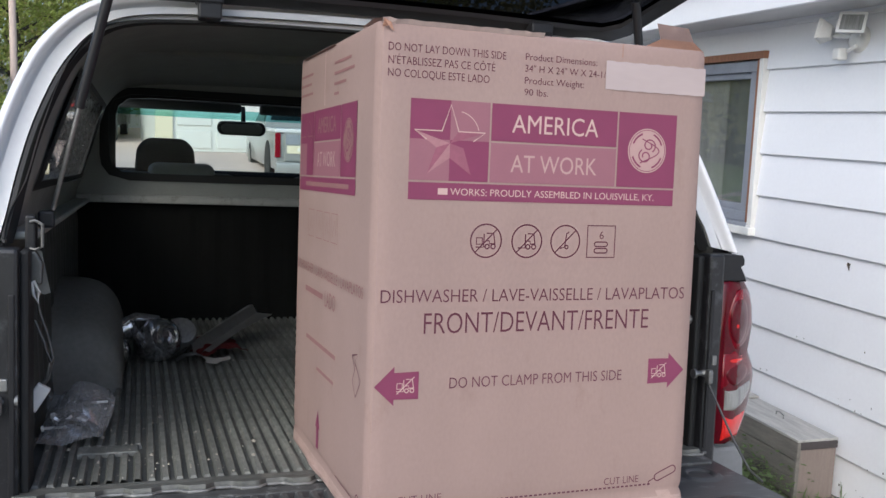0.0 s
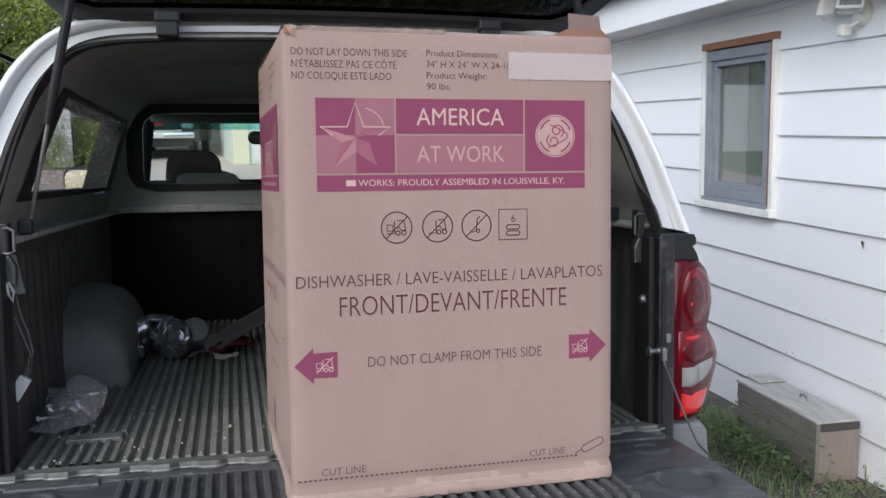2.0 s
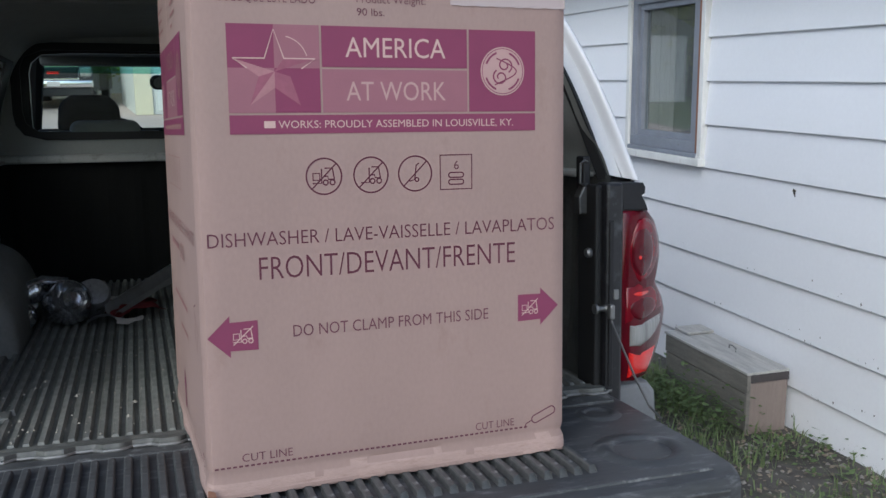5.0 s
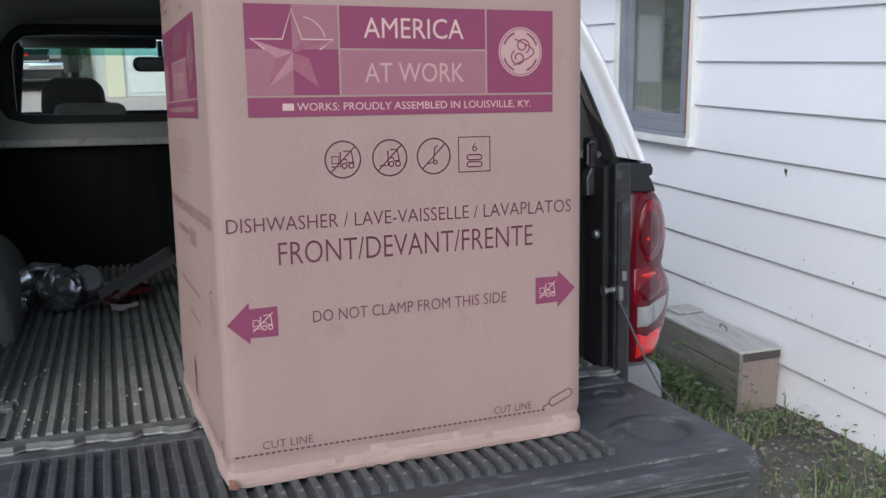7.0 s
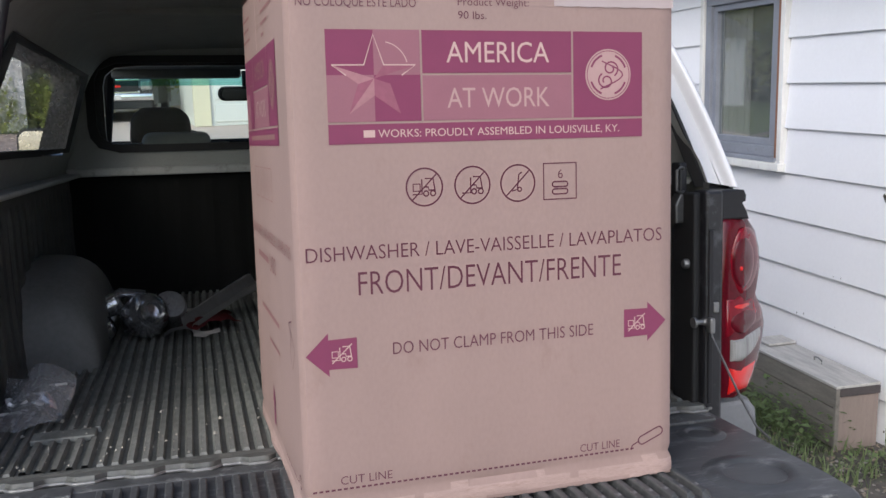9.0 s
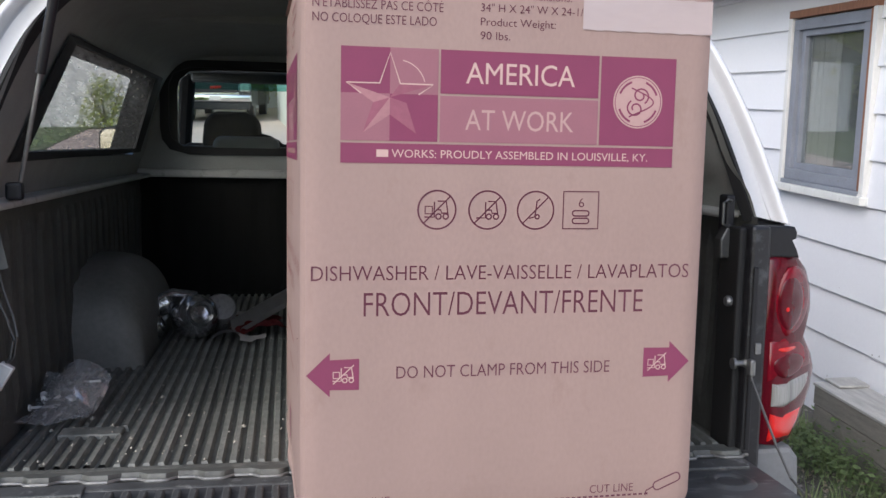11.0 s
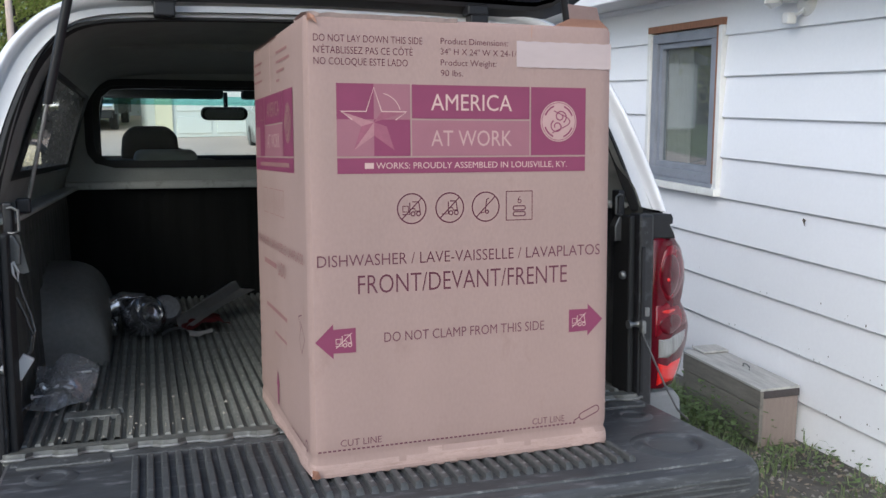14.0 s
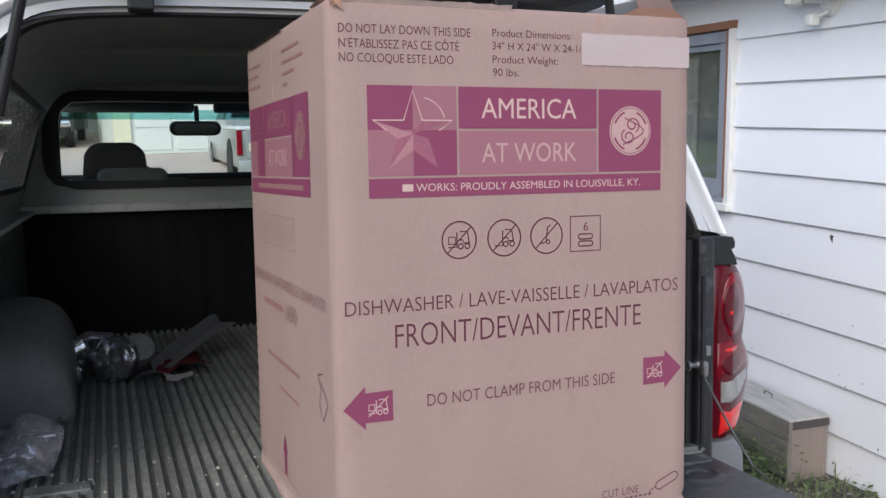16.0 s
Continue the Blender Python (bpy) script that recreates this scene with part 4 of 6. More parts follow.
rf = part("house_roof", loft([[(-0.38, -8, 2.21), (4.0, -8, 3.6)], [(-0.38, 6, 2.21), (4.0, 6, 3.6)], [(-0.38, 6, 2.26), (4.0, 6, 3.65)], [(-0.38, -8, 2.26), (4.0, -8, 3.65)], [(-0.38, -8, 2.21), (4.0, -8, 3.6)]]), ROOFM, m=WALLF)
tagged(rf, "grey shingled house roof", "roof", kind="structure")
skirt = part("foundation", box(0.0, 0.12, -8.0, 6.0, -0.3, 0.02), SIDING, m=WALLF)
tagged(skirt, "white painted skirt at the wall's foot", "foundation", kind="structure")

scrap = bmesh.new()
va = [scrap.verts.new(q) for q in ((-0.027, -0.675, 0.985), (-0.025, -0.668, 0.988), (-0.030, -0.660, 1.010), (-0.036, -0.672, 1.022), (-0.030, -0.684, 1.014), (-0.028, -0.676, 1.006))]
scrap.faces.new(va)
bmesh.ops.solidify(scrap, geom=scrap.faces[:], thickness=0.001)
tagged(part("dry_leaf", scrap, LITTER, m=WALLF), "small dry leaf caught on the white siding", "leaf")

# twin floodlight under the eave
flood = thing("floodlight", "off-white twin floodlight with motion sensor on the siding", "lamp", WALLF @ pose(0, -0.165, 0.250) @ Matrix.Scale(0.86, 4))
part("base", lathe([(0.062, 0.0), (0.064, 0.012), (0.055, 0.03), (0.03, 0.042), (0.01, 0.044)], pose(-0.012, -0.50, 1.945, 0, -90, 0), 28), LAMPGREY, flood, smooth=True)


def head(m):
    shell = loft([[(x, 0.0, z) for x, z in round_rect(-0.058, 0.058, -0.045, 0.045, 0.006)], [(x, 0.012, z) for x, z in round_rect(-0.058, 0.058, -0.045, 0.045, 0.006)], [(x, 0.055, z) for x, z in round_rect(-0.03, 0.03, -0.028, 0.028, 0.01)]], closed=True)
    shell.verts.ensure_lookup_table()
    shell.faces.new(shell.verts[-28:])
    hd = part("lamp_head", shell, LAMPGREY, flood, "boxy lamp head", m=m)
    part("bezel", ring_plate(round_rect(-0.062, 0.062, -0.049, 0.049, 0.006), round_rect(-0.050, 0.050, -0.037, 0.037, 0.004), -0.008, 0.002), LAMPGREY, hd)
    part("lens", slab(round_rect(-0.052, 0.052, -0.039, 0.039, 0.004), 0.003, pose(0, -0.002, 0)), CLEARLENS, hd, "clear lamp glass")


head(pose(-0.14, -0.58, 2.005, -14, 4, -55))
head(pose(-0.13, -0.36, 1.985, -10, -8, -140))
part("arm", tube([(-0.03, -0.50, 1.955), (-0.07, -0.55, 1.96), (-0.11, -0.585, 1.985)], 0.011, 10), LAMPGREY, flood, smooth=True)
part("arm", tube([(-0.03, -0.49, 1.955), (-0.07, -0.42, 1.96), (-0.10, -0.34, 1.975)], 0.011, 10), LAMPGREY, flood, smooth=True)
part("sensor_arm", tube([(-0.03, -0.50, 1.93), (-0.06, -0.52, 1.905), (-0.075, -0.485, 1.885)], 0.009, 8), LAMPGREY, flood, smooth=True)
part("sensor", box(-0.115, -0.06, -0.48, -0.43, 1.845, 1.90, 0.01, 3), LAMPGREY, flood, "small motion sensor", smooth=True)

# ---- carton on the tailgate ----
carton = thing("cardboard_carton", "tall pinkish-brown appliance carton with plum print, standing on the tailgate", "cardboard box", BOXF)
CW, CD, CB, CT = 0.655, 0.655, 0.803, 1.695


def carton_skin():
    """The four sides with rounded upright edges; the foot is crushed and splays a little."""
    base = round_rect(0.0, CW, 0.0, CD, 0.017, 6)
    ring0 = same_count(base, 168)
    rows = []
    for z in [CB, CB + 0.006, CB + 0.014, CB + 0.025, CB + 0.036, CB + 0.044, CB + 0.05] + [CB + 0.05 + (CT - CB - 0.05) * k / 20 for k in range(1, 20)] + [CT - 0.008, CT - 0.003, CT]:
        low = max(0.0, 1 - (z - CB) / 0.05)
        row = []
        for x, y in ring0:
            n = noise.noise(Vector((x * 9, y * 9, z * 14)))
            crush = -0.004 * max(0.0, 1 - abs(z - CB - 0.036) / 0.012) + low * (0.001 + 0.009 * max(0, noise.noise(Vector((x * 6 + 3, y * 6, z * 25)))))
            dx, dy = x - CW / 2, y - CD / 2
            r = math.hypot(dx, dy)
            tuck = -0.004 * max(0, (z - CT + 0.01) / 0.01)
            row.append((x + dx / r * (crush + tuck), y + dy / r * (crush + tuck) + 0.0, z + low * 0.003 * n))
        rows.append(row)
    return loft(rows, closed=True)


body = part("body", carton_skin(), CARD, carton, "pinkish-brown corrugated board", smooth=True)
body.data.materials.append(RUBBED)
body.data.materials.append(SCUFFED)
for poly in body.data.polygons:
    c = poly.center
    if c.z < CB + 0.026 + 0.016 * noise.noise(Vector((c.x * 14, c.y * 14, 2))) and c.z > CB + 0.004:
        poly.material_index = 1
    elif c.x < 0.010 + 0.004 * noise.noise(Vector((0, 0, c.z * 9))) and min(c.y, CD - c.y) < 0.010:
        poly.material_index = 2
part("bottom", box(0.004, CW - 0.004, 0.004, CD - 0.004, CB - 0.004, CB + 0.006), CARD, carton)
part("top_flap", box(0.006, CW - 0.006, 0.006, CD - 0.006, CT - 0.016, CT - 0.008), CARD_IN, carton, "folded-in top flap")
wob = [(0.004 + 0.3 * k / 24, 0.004 * noise.noise(Vector((k * 0.7, 1, 0)))) for k in range(25)]
fl = loft([[(x, 0.004, CT - 0.006) for x, w in wob], [(x, -0.004 + w * 0.3, CT + 0.004 + w) for x, w in wob], [(x, 0.05 + w, CT + 0.010 + w) for x, w in wob], [(x, 0.12, CT + 0.006 + w) for x, w in wob], [(x, 0.12, CT + 0.001) for x, w in wob], [(x, 0.01, CT - 0.008) for x, w in wob]])
part("front_flap", fl, SCUFFED, carton, "torn front flap lying on top")
fl = bmesh.new()
va = [fl.verts.new(p) for p in ((0.515, 0.03, CT - 0.004), (0.648, 0.006, CT - 0.002), (0.640, 0.03, CT + 0.020), (0.580, 0.05, CT + 0.024))]
fl.faces.new(va)
bmesh.ops.solidify(fl, geom=fl.faces[:], thickness=0.005)
part("corner_flap", fl, CARD_IN, carton, "bent-up corner flap")
fl = bmesh.new()
va = [fl.verts.new(p) for p in ((0.578, 0.050, CT + 0.024), (0.640, 0.030, CT + 0.020), (0.652, 0.065, CT + 0.052), (0.592, 0.085, CT + 0.060))]
fl.faces.new(va)
bmesh.ops.solidify(fl, geom=fl.faces[:], thickness=0.005)
part("corner_flap", fl, CARD, carton)
fl = bmesh.new()
va = [fl.verts.new(p) for p in ((-0.004, 0.30, CT - 0.004), (-0.004, 0.62, CT - 0.004), (0.012, 0.60, CT + 0.004), (0.012, 0.42, CT + 0.007), (0.010, 0.36, CT + 0.005))]
fl.faces.new(va)
bmesh.ops.solidify(fl, geom=fl.faces[:], thickness=0.005)
part("side_flap", fl, CARD, carton, "ragged side flap")
tear = bmesh.new()
va = [tear.verts.new(p) for p in ((0.004, -0.002, CT - 0.012), (0.006, -0.004, CT + 0.003), (0.018, -0.006, CT - 0.003), (0.024, -0.004, CT - 0.018), (0.013, -0.006, CT - 0.009))]
tear.faces.new(va)
bmesh.ops.solidify(tear, geom=tear.faces[:], thickness=0.003)
part("torn_corner", tear, CARD_IN, carton, "torn brown corner")
nick = bmesh.new()
va = [nick.verts.new(p) for p in ((-0.004, -0.006, CB + 0.002), (0.012, -0.010, CB + 0.002), (0.008, -0.011, CB + 0.018), (-0.003, -0.006, CB + 0.02))]
nick.faces.new(va)
bmesh.ops.solidify(nick, geom=nick.faces[:], thickness=0.002)
part("torn_corner", nick, CARD_IN, carton)

# ---- print: flat shapes in the face's own width and height ----
FACE_F = pose(0, -0.0009, 0)
FACE_L = pose(-0.0009, CD, 0, 0, 0, -90)


def text_mesh(body, bold=0.0):
    cu = bpy.data.curves.new("lettering", "FONT")
    cu.body = body
    cu.resolution_u = 3
    cu.offset = bold
    ob = new("lettering", cu)
    bpy.context.view_layer.update()
    me = bpy.data.meshes.new_from_object(ob.evaluated_get(bpy.context.evaluated_depsgraph_get()))
    bpy.data.objects.remove(ob)
    return me


CAP_H = max(v.co.y for v in text_mesh("H").vertices)


def words(body, u0, u1, zc, h, mat, face, parent=None, bold=0.0, d=0.0):
    """Lettering that fills u0 to u1, with capitals h high about zc."""
    me = text_mesh(body, -0.007 if mat is INK_DARK else bold)
    xs = [v.co.x for v in me.vertices]
    kx, kz = (u1 - u0) / (max(xs) - min(xs)), h / CAP_H
    bm = bmesh.new()
    bm.from_mesh(me)
    for v in bm.verts:
        v.co = Vector((u0 + (v.co.x - min(xs)) * kx, -d - v.co.z * 0.2, zc - h / 2 + v.co.y * kz))
    return part("lettering", bm, mat, parent or carton, m=face)


def patch(name, outline, mat, face, d=0.0, label="", parent=None):
    """A printed area."""
    bm = bmesh.new()
    bm.faces.new([bm.verts.new((u, -d, z)) for u, z in outline])
    return part(name, bm, mat, parent or carton, label, m=face)


def rect(u0, u1, z0, z1):
    return [(u0, z0), (u1, z0), (u1, z1), (u0, z1)]


def stroke(pts, w, mat, face, d=0.0, closed=False, name="line", bm=None):
    """A printed line of width w along points."""
    own = bm is None
    bm = bm or bmesh.new()
    n = len(pts)
    prev = None
    first = None
    for i in range(n):
        a = Vector(pts[i - 1] if (i or closed) else pts[i])
        b = Vector(pts[(i + 1) % n] if (i < n - 1 or closed) else pts[i])
        t = (b - a).normalized()
        nx, nz = -t.y * w / 2, t.x * w / 2
        cur = (bm.verts.new((pts[i][0] + nx, -d, pts[i][1] + nz)), bm.verts.new((pts[i][0] - nx, -d, pts[i][1] - nz)))
        if prev:
            bm.faces.new((prev[0], prev[1], cur[1], cur[0]))
        first = first or cur
        prev = cur
    if closed:
        bm.faces.new((prev[0], prev[1], first[1], first[0]))
    return part(name, bm, mat, carton, m=face) if own else bm


def arc(cx, cz, r, a0=0, a1=360, n=28, rz=None):
    return [(cx + r * math.cos(radians(a0 + (a1 - a0) * k / n)), cz + (rz or r) * math.sin(radians(a0 + (a1 - a0) * k / n))) for k in range(n + (0 if a1 - a0 == 360 else 1))]


def truck_glyph(cx, cz, s, kind, mat, face, d, w=0.0022):
    """A small lifting vehicle in outline."""
    bm = bmesh.new()
    if kind == 0:
        stroke([(cx - 0.9 * s, cz - 0.3 * s), (cx - 0.9 * s, cz + 0.25 * s), (cx - 0.35 * s, cz + 0.25 * s), (cx - 0.35 * s, cz - 0.3 * s)], w, mat, face, d, True, bm=bm)
        stroke([(cx - 0.95 * s, cz - 0.55 * s), (cx - 0.2 * s, cz - 0.55 * s), (cx - 0.2 * s, cz + 0.6 * s)], w, mat, face, d, bm=bm)
        stroke([(cx + 0.05 * s, cz + 0.65 * s), (cx + 0.7 * s, cz + 0.65 * s), (cx + 0.85 * s, cz - 0.35 * s)], w, mat, face, d, bm=bm)
    if kind == 1:
        stroke([(cx - 0.85 * s, cz - 0.6 * s), (cx - 0.15 * s, cz - 0.6 * s), (cx - 0.15 * s, cz + 0.6 * s)], w, mat, face, d, bm=bm)
        stroke([(cx + 0.05 * s, cz + 0.65 * s), (cx + 0.65 * s, cz + 0.65 * s), (cx + 0.8 * s, cz - 0.3 * s)], w, mat, face, d, bm=bm)
    if kind < 2:
        stroke([(cx - 0.05 * s, cz + 0.0 * s), (cx + 0.3 * s, cz), (cx + 0.35 * s, cz - 0.25 * s), (cx + 0.85 * s, cz - 0.25 * s)], w, mat, face, d, bm=bm)
        for k in (0.12, 0.68):
            stroke(arc(cx + k * s, cz - 0.5 * s, 0.2 * s, n=12), w, mat, face, d, True, bm=bm)
    else:
        stroke([(cx + 0.35 * s, cz + 0.85 * s), (cx + 0.1 * s, cz + 0.7 * s), (cx - 0.05 * s, cz - 0.5 * s), (cx - 0.5 * s, cz - 0.62 * s)], w, mat, face, d, bm=bm)
        stroke(arc(cx + 0.14 * s, cz - 0.5 * s, 0.16 * s, n=12), w, mat, face, d, True, bm=bm)
    return bm


def banner(face, u0, u1, mats, tag):
    """The plum panel with star, slogan and roundel."""
    k = (u1 - u0) / 0.533

    def U(x):
        return u0 + (x - 0.058) * k
    ink, pale, white = mats
    z0, z1, zs = 1.398, 1.570, 1.4315
    uc, zc = 0.1315, 1.502
    for a, b, c, d, m in ((0.058, uc, zc, z1, ink), (uc, 0.205, zc, z1, pale if tag else ink), (0.058, uc, zs, zc, pale), (uc, 0.205, zs, zc, ink)):
        patch("star_panel", rect(U(a), U(b), c, d), m, face)
    patch("slogan_panel", rect(U(0.2085), U(0.4615), 1.5045, z1), ink, face)
    patch("slogan_panel", rect(U(0.2085), U(0.4615), zs, 1.501), pale, face)
    patch("roundel_panel", rect(U(0.465), U(0.591), zs, z1), ink, face)
    patch("strip_panel", rect(U(0.058), U(0.591), z0, 1.428), ink, face)
    tip = [(uc + 0.069 * math.sin(radians(72 * i)) * 1.0, 1.4965 + 0.066 * math.cos(radians(72 * i))) for i in range(5)]
    dip = [(uc + 0.0265 * math.sin(radians(72 * i + 36)), 1.4965 + 0.0255 * math.cos(radians(72 * i + 36))) for i in range(5)]
    cen = (uc, 1.4965)
    for i in range(5):
        for pts, m in (((tip[i], dip[i], cen), STAR_A if i in (0, 1) else STAR_B), ((tip[i], cen, dip[i - 1]), STAR_B if i in (1, 2) else STAR_A)):
            if tag and (i in (2, 3) or m is STAR_B and i == 1 or m is STAR_A and i == 4):
                patch("star_facet", [(U(x), z) for x, z in pts], m, face, 0.0004)
    up = [dip[3], tip[4], dip[4], tip[0], dip[0], tip[1], dip[1]]
    up[0] = tuple(Vector(tip[4]).lerp(Vector(dip[3]), 0.55))
    up[-1] = tuple(Vector(tip[1]).lerp(Vector(dip[1]), 0.55))
    stroke([(U(x), z) for x, z in up], 0.0022, white, face, 0.0008)
    stroke([(U(x), z) for x, z in arc(uc + 0.012, 1.510, 0.042, 15, 80, 12)], 0.0014, white, face, 0.0008)
    words("AMERICA", U(0.248), U(0.422), 1.5365, 0.0315, white, face, d=0.0004)
    words("AT WORK", U(0.248), U(0.422), 1.466, 0.0305, HALFTONE, face, d=0.0004)
    cx, cz, r = U(0.528), 1.5005, 0.0415
    patch("roundel", arc(cx, cz, r * k, n=40, rz=r), HALFTONE if tag else white, face, 0.0004, "round badge with a curled emblem")
    bm = bmesh.new()
    stroke(arc(cx, cz, 0.0385 * k, n=40, rz=0.0385), 0.0012, ink, face, 0.0008, True, bm=bm)
    for a in (20, 110, 200, 290):
        stroke(arc(cx, cz, 0.033 * k, a, a + 48, 8, rz=0.033), 0.0034, ink, face, 0.0008, bm=bm)
    for turn in (0, 180):
        ca, sa = math.cos(radians(turn)), math.sin(radians(turn))
        curl = [(0.004 + 0.0135 * (1 - t / 620) * math.cos(radians(t)), 0.010 + 0.0125 * (1 - t / 620) * math.sin(radians(t))) for t in range(-60, 420, 24)]
        stroke([(cx + (x * ca - z * sa) * k, cz + x * sa + z * ca) for x, z in curl], 0.0026, ink, face, 0.0008, bm=bm)
    stroke([(cx + 0.026 * math.sin(t / 10) * k, cz - 0.017 + 0.034 * t / 31.4 * 1.0) for t in range(-6, 38, 2)], 0.0022, ink, face, 0.0008, bm=bm)
    part("roundel_emblem", bm, ink, carton, m=face)
    return U


STAR_A = material("star light facet", (0.37, 0.18, 0.195), 0.8, vary=0.12, scale=30)
STAR_B = material("star mid facet", (0.28, 0.095, 0.135), 0.8, vary=0.12, scale=30)
U = banner(FACE_F, 0.058, 0.591, (INK, INK_PALE, UNPRINTED), True)
patch("brand_bar", rect(0.112, 0.130, 1.4075, 1.4185), UNPRINTED, FACE_F, 0.0004, "plain bar where a brand name stands")
words("WORKS: PROUDLY ASSEMBLED IN LOUISVILLE, KY.", 0.135, 0.548, 1.413, 0.0118, UNPRINTED, FACE_F, d=0.0004)
for body_t, z in (("DO NOT LAY DOWN THIS SIDE", 1.6535), ("N'\u00c9TABLISSEZ PAS CE C\u00d4T\u00c9", 1.6315), ("NO COLOQUE ESTE LADO", 1.6105)):
    words(body_t, 0.016, {1.6535: 0.231, 1.6315: 0.211, 1.6105: 0.201}[z], z, 0.0132, INK_DARK, FACE_F)
for body_t, z, u in (("Product Dimensions:", 1.6555, 0.413), ("34\" H X 24\" W X 24-1/", 1.6350, 0.432), ("Product Weight:", 1.6140, 0.388), ("90 lbs.", 1.5935, 0.316)):
    words(body_t, 0.269, u, z, 0.0118, INK_DARK, FACE_F)
words("DISHWASHER / LAVE-VAISSELLE / LAVAPLATOS", 0.015, 0.629, 1.2305, 0.0225, INK_DARK, FACE_F)
words("FRONT/DEVANT/FRENTE", 0.095, 0.551, 1.182, 0.037, INK_DARK, FACE_F)
words("DO NOT CLAMP FROM THIS SIDE", 0.147, 0.498, 1.0745, 0.0195, INK_DARK, FACE_F)
words("CUT LINE", 0.055, 0.139, 0.8685, 0.0135, INK_DARK, FACE_F)
words("CUT LINE", 0.472, 0.548, 0.8675, 0.0135, INK_DARK, FACE_F)
dash = bmesh.new()
u = 0.010
while u < 0.575:
    stroke([(u, 0.8545), (u + 0.0062, 0.8545)], 0.003, INK_DARK, FACE_F, bm=dash)
    u += 0.0098
part("dashed_line", dash, INK_DARK, carton, "dashed cut line", m=FACE_F)
knife = bmesh.new()
ka = radians(22)
kp = [(0.608 + x * math.cos(ka) - z * math.sin(ka), 0.874 + x * math.sin(ka) + z * math.cos(ka)) for x, z in round_rect(-0.025, 0.025, -0.0075, 0.0075, 0.0074, 5)]
stroke(kp, 0.0022, INK_DARK, FACE_F, closed=True, bm=knife)
stroke([(0.585, 0.866), (0.572, 0.860), (0.570, 0.852)], 0.002, INK_DARK, FACE_F, bm=knife)
part("knife_glyph", knife, INK_DARK, carton, "small printed knife", m=FACE_F)
for cx, kind in ((0.2065, 0), (0.2865, 1), (0.3645, 2)):
    bm = truck_glyph(cx, 1.328, 0.0205, kind, INK_DARK, FACE_F, 0)
    stroke(arc(cx, 1.328, 0.0295, n=40), 0.0026, INK_DARK, FACE_F, closed=True, bm=bm)
    stroke([(cx - 0.021, 1.307), (cx + 0.021, 1.349)], 0.0022, INK_DARK, FACE_F, bm=bm)
    part("handling_symbol", bm, INK_DARK, carton, "ringed and struck-out lifting symbol", m=FACE_F)
bm = stroke(rect(0.410, 0.4685, 1.299, 1.358), 0.0024, INK_DARK, FACE_F, closed=True, bm=bmesh.new())
for z in (1.3115, 1.3235):
    stroke(round_rect(0.4255, 0.453, z - 0.0042, z + 0.0042, 0.0041, 4), 0.0022, INK_DARK, FACE_F, closed=True, bm=bm)
part("stacking_symbol", bm, INK_DARK, carton, "square stacking-limit symbol", m=FACE_F)
words("6", 0.4355, 0.4445, 1.3405, 0.0145, INK_DARK, FACE_F)
for tipx, dirn, zc in ((0.008, 1, 1.0735), (0.6375, -1, 1.079)):
    pts = [(0, 0), (0.036, 0.0345), (0.036, 0.0235), (0.081, 0.0245), (0.081, -0.0245), (0.036, -0.0235), (0.036, -0.0345)]
    patch("clamp_arrow", [(tipx + dirn * x, zc + z) for x, z in pts][::dirn], INK, FACE_F, 0, "plum arrow with a lifting symbol")
    bm = truck_glyph(tipx + dirn * 0.057, zc, 0.0175, 0, UNPRINTED, FACE_F, 0.0004, 0.0016)
    stroke([(tipx + dirn * 0.057 - 0.016, zc - 0.014), (tipx + dirn * 0.057 + 0.016, zc + 0.015)], 0.0016, UNPRINTED, FACE_F, 0.0004, bm=bm)
    part("arrow_symbol", bm, UNPRINTED, carton, m=FACE_F)

# left face
banner(FACE_L, 0.033, 0.528, (INK, INK_PALE, INK_FAINT), False)
patch("faint_bar", rect(0.10, 0.48, 1.4085, 1.4175), INK_FAINT, FACE_L, 0.0004)
for z, a, b in ((1.655, 0.345, 0.475), (1.6345, 0.345, 0.50), (1.614, 0.345, 0.44), (1.5945, 0.345, 0.385), (1.652, 0.03, 0.15), (1.631, 0.03, 0.135), (1.61, 0.03, 0.15)):
    patch("faint_bar", rect(a, b, z - 0.0028, z + 0.0028), INK_FAINT, FACE_L)
words("DISHWASHER / LAVE-VAISSELLE / LAVAPLATOS", 0.03, 0.60, 1.2285, 0.021, INK_FAINT, FACE_L)
patch("faint_bar", rect(0.12, 0.29, 1.174, 1.186), INK_FAINT, FACE_L)
words("LADO", 0.31, 0.40, 1.180, 0.032, INK_FAINT, FACE_L)
for a, b in ((0.135, 0.19), (0.215, 0.27), (0.285, 0.335), (0.35, 0.402)):
    bm = stroke(rect(a, b, 1.299, 1.357), 0.0022, INK_FAINT, FACE_L, closed=True, bm=bmesh.new())
    stroke([(a + 0.012, 1.31), (a + 0.03, 1.345), (a + 0.04, 1.315)], 0.002, INK_FAINT, FACE_L, bm=bm)
    part("handling_symbol", bm, INK_FAINT, carton, m=FACE_L)
patch("faint_bar", rect(0.14, 0.41, 1.070, 1.079), INK_FAINT, FACE_L)
patch("faint_bar", rect(0.25, 0.40, 1.018, 1.025), INK_FAINT, FACE_L)
patch("up_arrow", [(0.262, 0.853), (0.282, 0.853), (0.282, 0.897), (0.292, 0.897), (0.272, 0.935), (0.252, 0.897), (0.262, 0.897)], INK, FACE_L, 0, "plum upright arrow")
